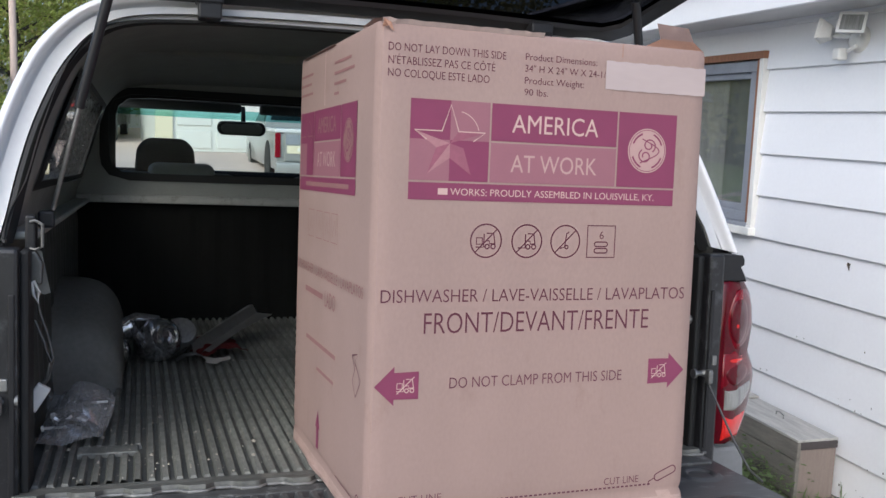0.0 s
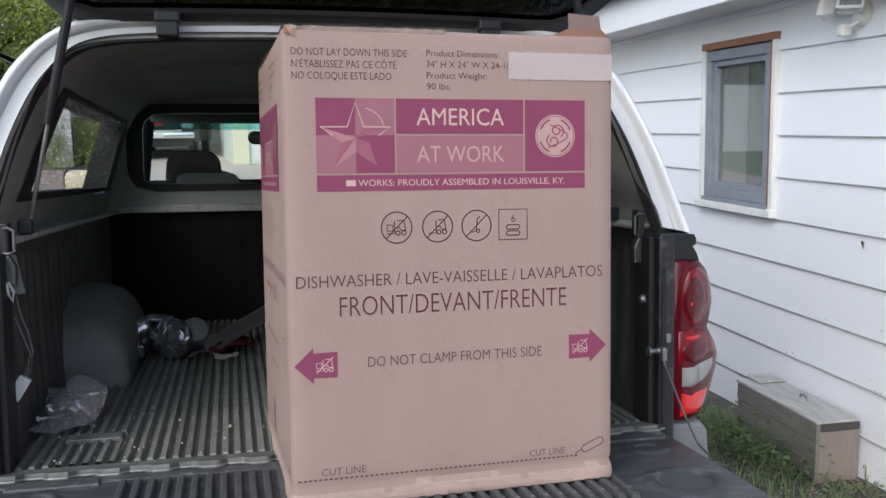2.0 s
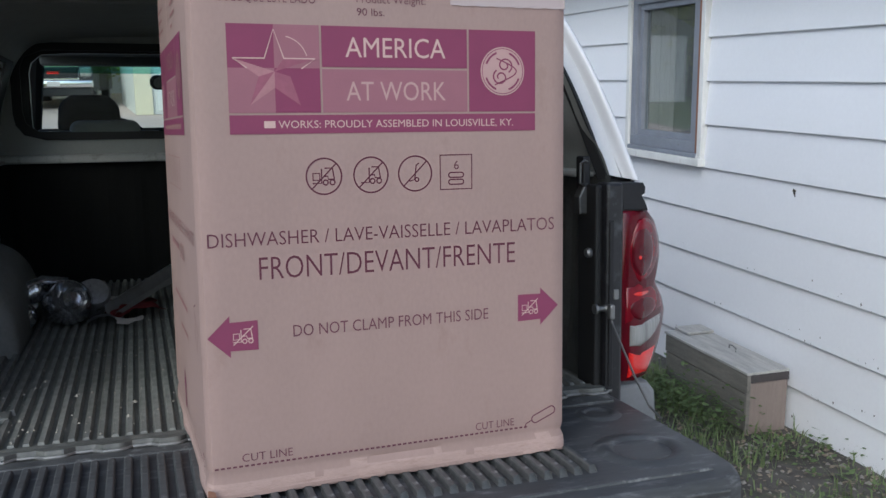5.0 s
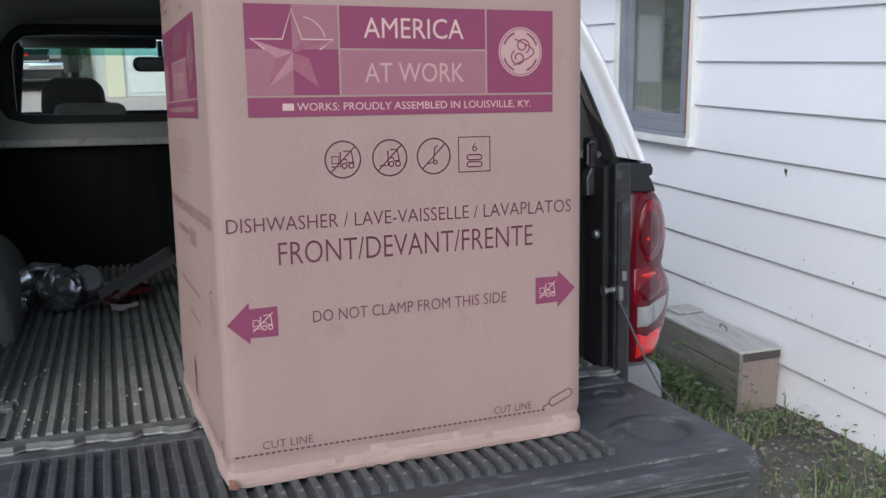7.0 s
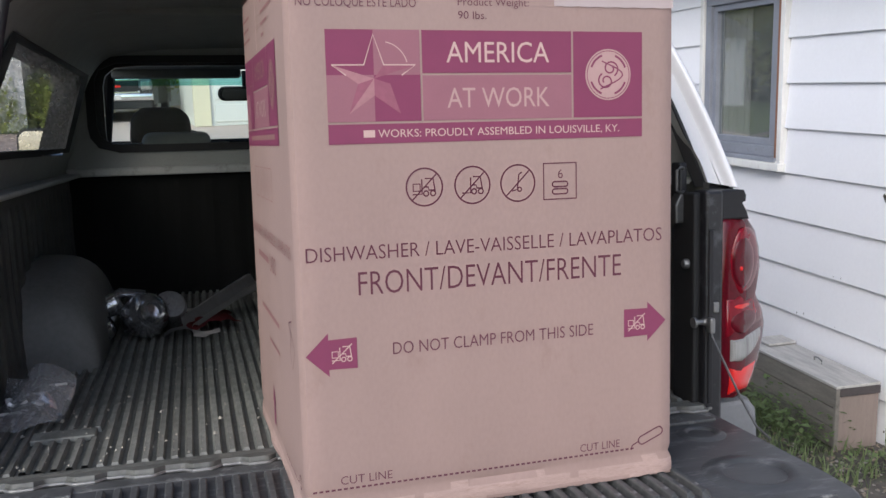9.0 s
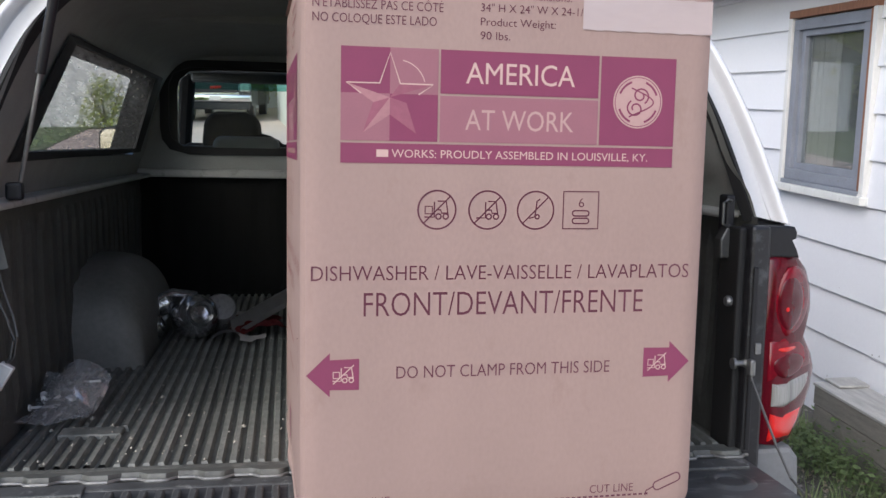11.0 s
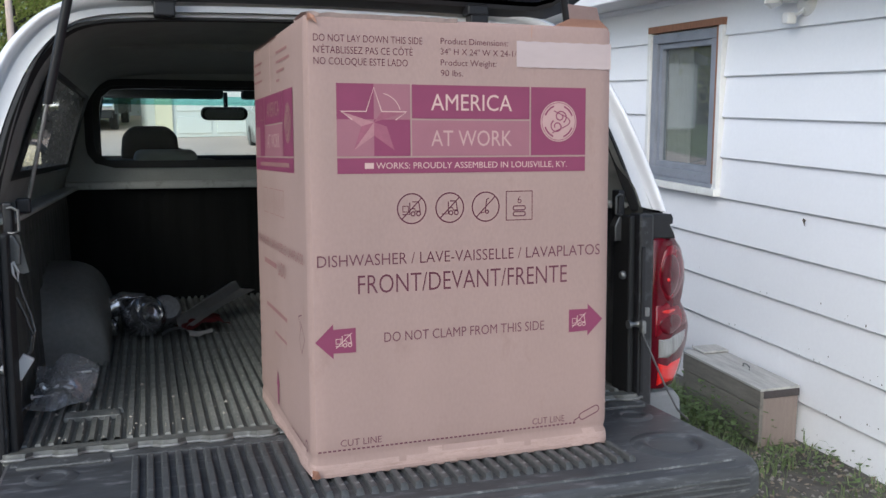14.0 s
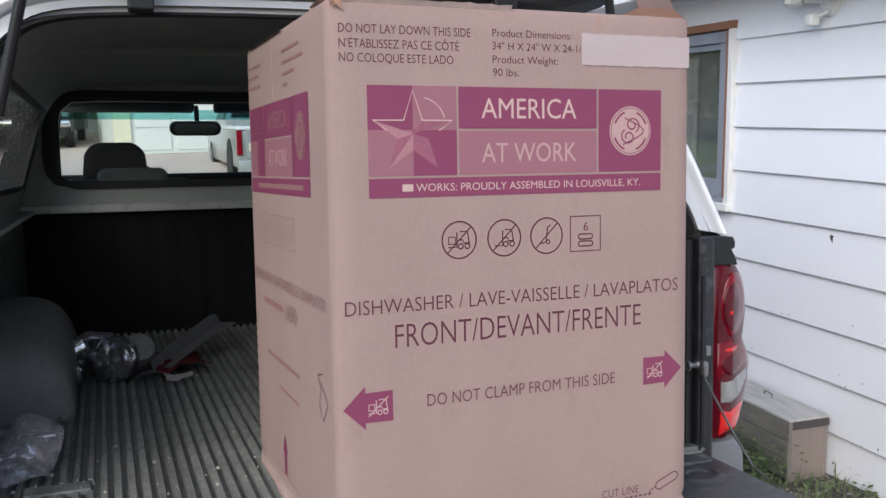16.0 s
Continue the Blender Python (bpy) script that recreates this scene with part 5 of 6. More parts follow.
bm = stroke([(0.540, 1.107), (0.575, 1.115), (0.560, 1.098), (0.600, 1.07), (0.568, 1.035), (0.545, 1.06), (0.560, 1.085), (0.540, 1.107)], 0.0025, INK_DARK, FACE_L, bm=bmesh.new())
part("scrawl", bm, INK_DARK, carton, "dark printed mark at the edge", m=FACE_L)
bm = stroke(arc(0.598, 0.853, 0.011, n=16), 0.0025, INK_DARK, FACE_L, closed=True, bm=bmesh.new())
stroke([(0.43, 0.846), (0.58, 0.846)], 0.0018, INK_FAINT, FACE_L, bm=bm)
part("cut_mark", bm, INK_DARK, carton, m=FACE_L)

stroke([(0.265, 1.576), (0.264, 1.64), (0.266, 1.69)], 0.003, UNPRINTED, FACE_L, name="seam")

# tape over the corner and a slit above it
tape = grid(36, 6, lambda a, b: (0.432 + 0.217 * a, -0.0016 - 0.0008 * noise.noise(Vector((a * 14, b * 6, 2))), 1.609 + 0.0520 * b + 0.0006 * math.sin(a * 40)))
part("tape", tape, TAPE, carton, "strip of wrinkled clear parcel tape", smooth=True)
tape = grid(8, 6, lambda a, b: (CW + 0.001, 0.020 + 0.10 * a, 1.609 + 0.0520 * b))
part("tape", tape, TAPE, carton)
stroke([(0.466, 1.694), (0.4655, 1.669)], 0.0014, CARD_IN, FACE_F, name="slit")

# ---- loose things in the bed ----
def crumple(nx, ny, f, amp, freq, seed, thick=0.0):
    """A sheet with creases."""
    def g(u, v):
        p = Vector(f(u, v))
        q = Vector((p.x * freq + seed, p.y * freq, seed))
        return p + Vector((noise.noise(q), noise.noise(q + Vector((9, 0, 0))), abs(noise.noise(q + Vector((0, 9, 0)))))) * amp
    bm = grid(nx, ny, g)
    if thick:
        bmesh.ops.solidify(bm, geom=bm.faces[:], thickness=thick)
    return bm


BED = FLOOR + 0.002
bag = thing("plastic_bag", "clear plastic bag of bolts and screws lying by the wheel well", "plastic bag", TRUCKF @ pose(-0.705, 0.29, BED, 0, 0, -8))
film = crumple(46, 46, lambda u, v: (-0.070 + (0.14 + 0.03 * v) * u, 0.17 * v, 0.045 * math.sin(math.pi * u) ** 0.7 * math.sin(math.pi * min(1, v * 1.05)) + 0.10 * max(0, v - 0.35) + 0.004), 0.034, 8.5, 3)
part("film", film, POLY, bag, "crinkled clear film", smooth=True)
film = crumple(34, 34, lambda u, v: (-0.055 + 0.13 * u, 0.02 + 0.15 * v, 0.012 + 0.04 * math.sin(math.pi * u) + 0.08 * max(0, v - 0.3)), 0.026, 10, 5)
part("film", film, POLY, bag, smooth=True)
rng = random.Random(4)
for k in range(4):
    a = rng.uniform(0, 360)
    sc = tube([(0, 0, 0), (0.05 + 0.02 * (k % 2), 0, 0)], 0.0032, 8)
    lathe([(0.0032, 0), (0.007, 0.001), (0.0075, 0.005), (0.003, 0.006)], pose(0, 0, 0, 0, -90, 0), 10, sc)
    part("screw", sc, ZINC, bag, m=pose(-0.045 + 0.018 * k, 0.035 + 0.028 * k, 0.034 + 0.012 * k, 0, -4, a * 0.15 - 10))
for k in range(7):
    nut = lathe([(0.004, 0), (0.0085, 0), (0.0085, 0.006), (0.004, 0.006)], pose(rng.uniform(-0.04, 0.05), rng.uniform(0.04, 0.13), 0.05, rng.uniform(-40, 40), rng.uniform(-40, 40), 0), 6)
    part("nut", nut, ZINC, bag)

fit_m = TRUCKF @ pose(-0.515, 1.19, BED, 0, 0, 12) @ Matrix.Scale(1.22, 4)
fittings = thing("metal_fittings", "heap of shiny chromed metal fittings on the bed liner", "metal parts", fit_m)


def turned(name, prof, m, mat, label=""):
    return part(name, lathe(prof, m, 24), mat, fittings, label, smooth=True)


turned("large_fitting", [(0.02, -0.085), (0.040, -0.078), (0.054, -0.05), (0.060, -0.01), (0.056, 0.02), (0.044, 0.038), (0.034, 0.044), (0.036, 0.058), (0.030, 0.064), (0.024, 0.060), (0.021, 0.040), (0.005, 0.036)], pose(0.035, 0.02, 0.057, 72, 0, 8), CHROMED, "dark chromed drum with an open end")
turned("small_fitting", [(0.012, -0.05), (0.024, -0.042), (0.034, -0.02), (0.037, 0.0), (0.034, 0.016), (0.027, 0.028), (0.016, 0.036), (0.004, 0.039)], pose(-0.080, 0.0, 0.037, 78, 0, -20), CHROME, "short chromed cup")
turned("upper_fitting", [(0.012, -0.06), (0.026, -0.055), (0.03, 0.02), (0.022, 0.03), (0.006, 0.034)], pose(-0.05, 0.05, 0.085, 20, 65, 20), CHROMED)
turned("rear_fitting", [(0.02, -0.05), (0.04, -0.045), (0.044, 0.03), (0.036, 0.045), (0.01, 0.05)], pose(0.105, 0.09, 0.05, 55, 25, -15), FOILD)
part("bracket", tube([(-0.10, 0.03, 0.09), (-0.02, 0.045, 0.118), (0.04, 0.05, 0.108)], [0.010, 0.013, 0.011], 12), CHROMED, fittings, smooth=True)
for k in range(9):
    x, y, z = rng.uniform(-0.12, 0.13), rng.uniform(-0.03, 0.14), rng.uniform(0.02, 0.10)
    r = rng.uniform(0.012, 0.026)
    turned("fitting", [(r * 0.4, -r), (r * 0.9, -r), (r, -r * 0.5), (r * 0.95, r * 0.7), (r * 0.6, r), (r * 0.5, r * 0.5), (r * 0.1, r * 0.45)], pose(x, y, z, rng.uniform(40, 110), rng.uniform(-60, 60), 0), (ZINC, CHROMED, FOILD)[k % 3])
strip = thing("metal_trim", "bent strip of bright metal trim", "metal trim", TRUCKF @ pose(-0.372, 1.24, BED, 0, 0, -30))
fold = [(-0.070, 0.004), (-0.050, 0.006), (-0.030, 0.042), (-0.012, 0.046), (0.006, 0.014), (0.030, 0.010), (0.040, 0.030), (0.062, 0.026)]
tb = loft([[(x, 0.10 * max(0, -x) / 0.07, z) for x, z in fold], [(x * 0.96, 0.26, z + 0.034) for x, z in fold], [(x * 0.9 + 0.01, 0.50 + 0.5 * x, z + 0.072 - 0.02 * (x > 0.03)) for x, z in fold]])
bmesh.ops.solidify(tb, geom=tb.faces[:], thickness=0.0015)
part("profile", tb, FOIL, strip, "folded bright metal profile")
sheet = crumple(14, 10, lambda u, v: (-0.055 + 0.11 * u + 0.02 * v, 0.055 * v * (1.2 - 0.5 * u), 0.006 + 0.028 * abs(u - 0.45)), 0.008, 22, 2, 0.0008)
paper = part("paper_scrap", sheet, PAPERW, m=TRUCKF @ pose(-0.300, 1.12, BED, 12, 0, 18) @ Matrix.Scale(0.75, 4))
tagged(paper, "crumpled white paper scrap on the bed floor", "paper")
sheet = crumple(12, 8, lambda u, v: (-0.05 + 0.10 * u, 0.05 * v, 0.006), 0.008, 24, 7, 0.0008)
paper = part("paper_scrap", sheet, PAPERW, m=TRUCKF @ pose(-0.34, 1.50, BED, 20, 0, -10))
tagged(paper, "pale paper scrap behind the metal trim", "paper")
for i, (x, y, r) in enumerate(((-0.255, 1.235, 25), (-0.33, 1.42, -30))):
    sheet = crumple(20, 16, lambda u, v: (-0.085 + 0.17 * u, 0.10 * v, 0.010 + 0.02 * math.sin(3.1 * u)), 0.020, 20, 21 + i, 0.002)
    rag = part("red_rag", sheet, REDRAG, m=TRUCKF @ pose(x, y, BED, 0, 0, r), smooth=True)
    tagged(rag, "crumpled dark red rag beside the metal fittings", "rag", group="red rags")
foil = crumple(16, 10, lambda u, v: (-0.05 + 0.10 * u, 0.045 * v, 0.010 + 0.018 * math.sin(math.pi * u)), 0.008, 25, 31, 0.0008)
foil = part("foil_scrap", foil, FOILD, m=TRUCKF @ pose(-0.375, 1.15, BED, 0, 0, 5), smooth=True)
tagged(foil, "dull grey foil scrap on the bed liner", "foil")

# hanging trailer-light connector at the left post
plug = part("wiring_plug", box(-0.014, 0.014, -0.009, 0.009, -0.055, 0.0, 0.003), LAMPGREY, truck, "pale wiring plug hanging from its leads", m=pose(-0.722, 0.10, 0.988, 0, 32, 0))
for k in range(4):
    part("pin", box(-0.010 + 0.0056 * k, -0.0068 + 0.0056 * k, -0.004, 0.004, -0.062, -0.05), STEEL, plug)
part("lead", tube([(-0.728, 0.11, 0.982), (-0.716, 0.11, 1.0), (-0.708, 0.115, 1.04), (-0.716, 0.12, 1.08), (-0.732, 0.12, 1.13), (-0.742, 0.12, 1.18)], 0.003, 8), DULL, truck, "dull twisted leads", smooth=True)
part("lead", tube([(-0.734, 0.108, 0.982), (-0.720, 0.10, 1.0), (-0.712, 0.105, 1.035), (-0.722, 0.11, 1.07), (-0.742, 0.11, 1.12)], 0.003, 8), DULL, truck, smooth=True)
part("lead", tube([(-0.742, 0.11, 1.19), (-0.728, 0.10, 1.21), (-0.73, 0.10, 1.235), (-0.75, 0.10, 1.26)], 0.004, 8), DULL, truck, smooth=True)

strap = crumple(22, 4, lambda u, v: (-0.752 + 0.030 * v + 0.012 * u, 0.060 + 0.012 * v, 1.262 - 0.085 * u), 0.012, 32, 61, 0.002)
part("strap", strap, CAP_IN, truck, "crumpled grey weather strip hanging at the post", smooth=True)
part("clip", tube([(-0.742, 0.052, 1.205), (-0.738, 0.050, 1.18), (-0.730, 0.050, 1.165), (-0.728, 0.052, 1.185), (-0.738, 0.054, 1.208)], 0.003, 8), LAMPGREY, truck, "pale wire clip", smooth=True)

# ---- timber box against the house ----
chest = thing("timber_box", "low weathered plank box with a lid, against the house wall", "wooden box", WALLF)
PX0, PX1, PY0, PY1, PZ0, PZ1 = -0.232, -0.045, -0.722, -0.090, 0.015, 0.297
for k in range(3):
    z1 = PZ1 - 0.013 - k * 0.082
    part("plank", box(PX0 - 0.004 * (k == 0), PX0 + 0.022, PY0 + 0.012, PY1, z1 - 0.079, z1, 0.004), WOOD, chest)
    part("plank", box(PX1 - 0.022, PX1, PY0 + 0.012, PY1, z1 - 0.079, z1, 0.004), WOOD, chest)
    part("plank", box(PX0 + 0.024, PX1 - 0.024, PY1 - 0.022, PY1 - 0.002, z1 - 0.079, z1, 0.004), WOOD, chest)
part("end_board", box(PX0 + 0.012, PX1, PY0, PY0 + 0.02, PZ0, PZ1 - 0.045, 0.003), WOOD_END, chest, "reddish-brown end board")
part("end_strip", box(PX0 + 0.010, PX1 + 0.002, PY0 - 0.006, PY0 + 0.02, PZ1 - 0.045, PZ1 - 0.012, 0.003), FELT, chest, "dark strip along the lid's edge")
part("corner_post", box(PX0 - 0.006, PX0 + 0.011, PY0 - 0.004, PY0 + 0.012, PZ0, PZ1 - 0.012, 0.003), WOOD, chest)
lid = box(PX0 - 0.008, PX1 + 0.002, PY0 - 0.006, PY1 + 0.006, PZ1 - 0.012, PZ1, 0.003)
lid_ob = part("lid", lid, LIDW, chest, "pale weathered lid")
part("handle", tube([(-0.120, -0.47, PZ1), (-0.120, -0.47, PZ1 + 0.014), (-0.116, -0.44, PZ1 + 0.020), (-0.112, -0.41, PZ1 + 0.014), (-0.112, -0.41, PZ1)], 0.003, 8), STEEL, lid_ob, "small wire handle")
part("lip", box(PX0 + 0.05, PX1, PY1 - 0.10, PY1 + 0.012, PZ1 + 0.003, PZ1 + 0.014, 0.003), LIDW, lid_ob)

# ---- ground cover near the house ----
rng = random.Random(11)


def spot(x0=1.0, x1=3.0, y0=-3.0, y1=2.6):
    while True:
        x, y = rng.uniform(x0, x1), rng.uniform(y0, y1)
        q = WALLF.inverted() @ Vector((x, y, 0))
        if q.x < -0.01 and not (PX0 - 0.01 < q.x and PY0 - 0.01 < q.y < PY1 + 0.01):
            return x, y, ground_z(x, y), q


bm = bmesh.new()
for k in range(15000):
    x, y, z, q = spot(1.15, 2.6, -1.6, 2.3) if k % 3 else spot()
    dense = noise.noise(Vector((x * 2.2, y * 2.2, 4))) + 0.5 * (q.x > -0.5) * (q.x < -0.18) * (-1.0 < q.y < 0.3) + 0.02
    if dense < rng.uniform(-0.1, 0.55):
        continue
    h = rng.uniform(0.012, 0.045) * (1 + 0.8 * (dense > 0.4))
    a = rng.uniform(0, math.tau)
    w = rng.uniform(0.0015, 0.004)
    lean = rng.uniform(0.1, 0.9) * h
    cx, sx = math.cos(a), math.sin(a)
    p = [bm.verts.new((x - sx * w, y + cx * w, z - 0.005)), bm.verts.new((x + sx * w, y - cx * w, z - 0.005)), bm.verts.new((x + cx * lean * 0.4 + sx * w * 0.8, y + sx * lean * 0.4 - cx * w * 0.8, z + h * 0.6)), bm.verts.new((x + cx * lean * 0.4 - sx * w * 0.8, y + sx * lean * 0.4 + cx * w * 0.8, z + h * 0.6)), bm.verts.new((x + cx * lean, y + sx * lean, z + h))]
    bm.faces.new((p[0], p[1], p[2], p[3]))
    bm.faces.new((p[3], p[2], p[4]))
for k in range(46):
    q0 = WALLF @ Vector((rng.uniform(-0.62, -0.26), rng.uniform(-1.1, 0.25), 0)) if k % 3 else Vector((rng.uniform(1.25, 2.2), rng.uniform(-0.9, 1.4), 0))
    for j in range(rng.randint(8, 18)):
        x, y = q0.x + rng.gauss(0, 0.022), q0.y + rng.gauss(0, 0.022)
        z = ground_z(x, y)
        h, a, w = rng.uniform(0.05, 0.17), rng.uniform(0, math.tau), rng.uniform(0.0016, 0.0034)
        cx, sx, lean = math.cos(a), math.sin(a), rng.uniform(0.2, 0.9)
        rows = []
        for f in (0.0, 0.4, 0.75, 1.0):
            b, ww = lean * h * f * f, w * (1.02 - f ** 2)
            rows.append((bm.verts.new((x + cx * b - sx * ww, y + sx * b + cx * ww, z - 0.004 + h * f * (1 - 0.25 * lean * f))), bm.verts.new((x + cx * b + sx * ww, y + sx * b - cx * ww, z - 0.004 + h * f * (1 - 0.25 * lean * f)))))
        for p, q in zip(rows, rows[1:]):
            bm.faces.new((p[0], p[1], q[1], q[0]))
g = part("grass", bm, GRASS)
tagged(g, "thin tufts of grass in stony soil", "grass", kind="stuff")
bm = bmesh.new()
for k in range(380):
    x, y, z, q = spot(1.2, 2.5, -0.9, 2.3)
    if k > 70 and noise.noise(Vector((x * 2.4, y * 2.4, 7))) < -0.02:
        continue
    if k < 70:
        q0 = WALLF @ Vector((rng.uniform(-0.42, -0.24), rng.uniform(-0.75, -0.15), 0))
        x, y = q0.x, q0.y
        z = ground_z(x, y)
    tall = rng.uniform(0.03, 0.09) * (2.5 if k < 70 else 0.9)
    for j in range(rng.randint(6, 11)):
        a, up = rng.uniform(0, math.tau), rng.uniform(0.3, 1.0)
        r, L, w = tall * rng.uniform(0.2, 0.8), rng.uniform(0.012, 0.036), rng.uniform(0.005, 0.012)
        c = Vector((x + r * math.cos(a), y + r * math.sin(a), z + tall * up))
        d = Vector((math.cos(a), math.sin(a), rng.uniform(-0.3, 0.5))) * L
        sd = Vector((-math.sin(a), math.cos(a), rng.uniform(-0.3, 0.3))) * w
        bm.faces.new([bm.verts.new(v) for v in (c, c + d * 0.45 + sd, c + d, c + d * 0.45 - sd)])
        st = Vector((0.001, 0.001, 0))
        bm.faces.new([bm.verts.new(v) for v in (Vector((x, y, z)), Vector((x, y, z)) + st, c + st, c)])
g = part("weeds", bm, WEED)
tagged(g, "leafy green weeds along the timber box", "weeds", kind="stuff")
bm = bmesh.new()
for k in range(2600):
    x, y, z, q = spot(0.9, 3.0, -3.0, 2.4)
    r = rng.uniform(0.004, 0.013) * (1.8 if rng.random() < 0.05 else 1)
    pts = [Vector((x, y, z)) + r * Vector(v) for v in ((1, 0, 0), (0.2, 0.9, 0.1), (-0.9, 0.3, 0), (-0.4, -0.8, 0.1), (0.5, -0.7, 0), (0.1, 0.1, 0.75))]
    rot = Matrix.Rotation(rng.uniform(0, 6.28), 3, "Z")
    c = Vector((x, y, z))
    vs = [bm.verts.new(c + rot @ (p - c)) for p in pts]
    for i in range(5):
        bm.faces.new((vs[i], vs[(i + 1) % 5], vs[5]))
g = part("gravel", bm, STONE)
tagged(g, "scattered pale gravel stones", "gravel", kind="stuff")
bm = bmesh.new()
for k in range(5200):
    x, y, z, q = spot(1.1, 2.7, -1.6, 2.2) if k % 5 else spot()
    r = rng.uniform(0.004, 0.017)
    a = rng.uniform(0, 6.28)
    n = Vector((rng.uniform(-0.5, 0.5), rng.uniform(-0.5, 0.5), 1)).normalized()
    t1 = n.cross(Vector((math.cos(a), math.sin(a), 0))).normalized()
    t2 = n.cross(t1)
    c = Vector((x, y, z + rng.uniform(0.003, 0.012)))
    bm.faces.new([bm.verts.new(c + v) for v in (t1 * r, t2 * r * 0.5, -t1 * r * 0.9, -t2 * r * 0.6)])
g = part("leaf_litter", bm, LITTER)
tagged(g, "dry brown leaf litter on the soil", "leaf litter", kind="stuff")
bm = bmesh.new()
for k in range(90):
    base = rng.choice([0.013, 0.013, 0.213, 0.420, 0.630])
    y = rng.gauss(-1.05, 0.30) if rng.random() < 0.6 else rng.uniform(-2.6, 0.2)
    z = base + abs(rng.gauss(0, 0.025 if base > 0.2 else 0.06))
    x = -0.0235 + 0.018 * ((z - base) / 0.214) - 0.0015
    r = rng.uniform(0.001, 0.0036) * rng.choice((0.6, 0.8, 1, 1.5))
    bm.faces.new([bm.verts.new((x, y + r * math.cos(a) * rng.uniform(0.6, 1.3), z + 1.4 * r * math.sin(a) * rng.uniform(0.6, 1.5))) for a in (0.3, 1.3, 2.6, 3.7, 5.1)])
g = part("mud_specks", bm, MUD, m=WALLF)
tagged(g, "dried mud specks splashed on the lower siding", "mud", kind="stuff")

# ---- distance ----
def strip(name, mat, pts_l, pts_r, lift, label, cat):
    cols = 24
    rows = [[(a[0] + (b[0] - a[0]) * k / cols, a[1], ground_z(a[0] + (b[0] - a[0]) * k / cols, a[1]) + lift) for a, b in zip(pts_l, pts_r)] for k in range(cols + 1)]
    tagged(part(name, loft(rows), mat), label, cat, kind="structure")


ys = [2 + 0.5 * k for k in range(90)]
strip("road", PATHM, [(-3.6 - 0.02 * y, y) for y in ys], [(0.85 if y < 8 else min(7.5, 0.85 + 3.0 * (y - 8)), y) for y in ys], 0.045, "pale dirt drive beside the parked truck", "road")
strip("verge", GRASS, [(-9.0, y) for y in ys], [(-3.62 - 0.02 * y, y) for y in ys], 0.050, "grass verge along the drive", "grass")
ys = [22.2 + 1.2 * k for k in range(18)]
strip("verge", GRASS, [(-9.0, y) for y in ys], [(-2.12 + 0.02 * (k % 3), y) for k, y in enumerate(ys)], 0.06, "green grass at the end of the drive", "grass")


def tree(x, y, h, spread, mat, seed, leaves=2600):
    rg = random.Random(seed)
    t = thing("tree", "leafy spring tree with an open crown", "tree", pose(x, y, ground_z(x, y)), group="background trees")
    stem = [(0, 0, -0.2), (0.1, 0.05, h * 0.25), (-0.05, 0.1, h * 0.5), (0.1, 0, h * 0.85)]
    bm = tube(stem, [0.17, 0.14, 0.10, 0.03], 8)
    tips = []
    for k in range(17):
        f = rg.uniform(0.12, 0.85)
        a = rg.uniform(0, math.tau)
        L = spread * rg.uniform(0.5, 1.0) * (1.1 - 0.6 * f)
        p0 = Vector((0.05, 0.05, h * f))
        p1 = p0 + Vector((math.cos(a) * L * 0.5, math.sin(a) * L * 0.5, L * 0.3))
        p2 = p0 + Vector((math.cos(a) * L, math.sin(a) * L, L * rg.uniform(0.25, 0.7)))
        tube([p0, p1, p2], [0.06, 0.04, 0.012], 6, bm)
        tips += [p1, p2, p1.lerp(p2, 0.5)]
    part("trunk", bm, BARK, t)
    cr = bmesh.new()
    tips += [Vector((0, 0, h * 0.9)), Vector((0.2, 0, h * 0.75))]
    for k in range(leaves):
        c = rg.choice(tips) + Vector((rg.gauss(0, 1), rg.gauss(0, 1), rg.gauss(0, 0.8))) * spread * 0.24
        s = rg.uniform(0.03, 0.085)
        n = Vector((rg.gauss(0, 1), rg.gauss(0, 1), rg.gauss(0, 1))).normalized()
        u = n.orthogonal().normalized()
        v = n.cross(u)
        cr.faces.new([cr.verts.new(c + q) for q in (u * s, v * s * 0.6, -u * s, -v * s * 0.6)])
    part("crown", cr, mat, t)


rg = random.Random(2)
spots = [(-13, 30), (-10, 26), (-7.2, 31), (-6.4, 32), (-3.0, 30), (1.4, 34), (1.2, 33), (3.5, 29), (6.5, 33), (-12.5, 19), (-15, 22), (9, 30), (-10.5, 25)]
for i, (x, y) in enumerate(spots):
    tree(x, y, rg.uniform(8, 11.5), rg.uniform(2.6, 3.8), LEAF if i % 3 else LEAF_OLIVE, i, 26000)


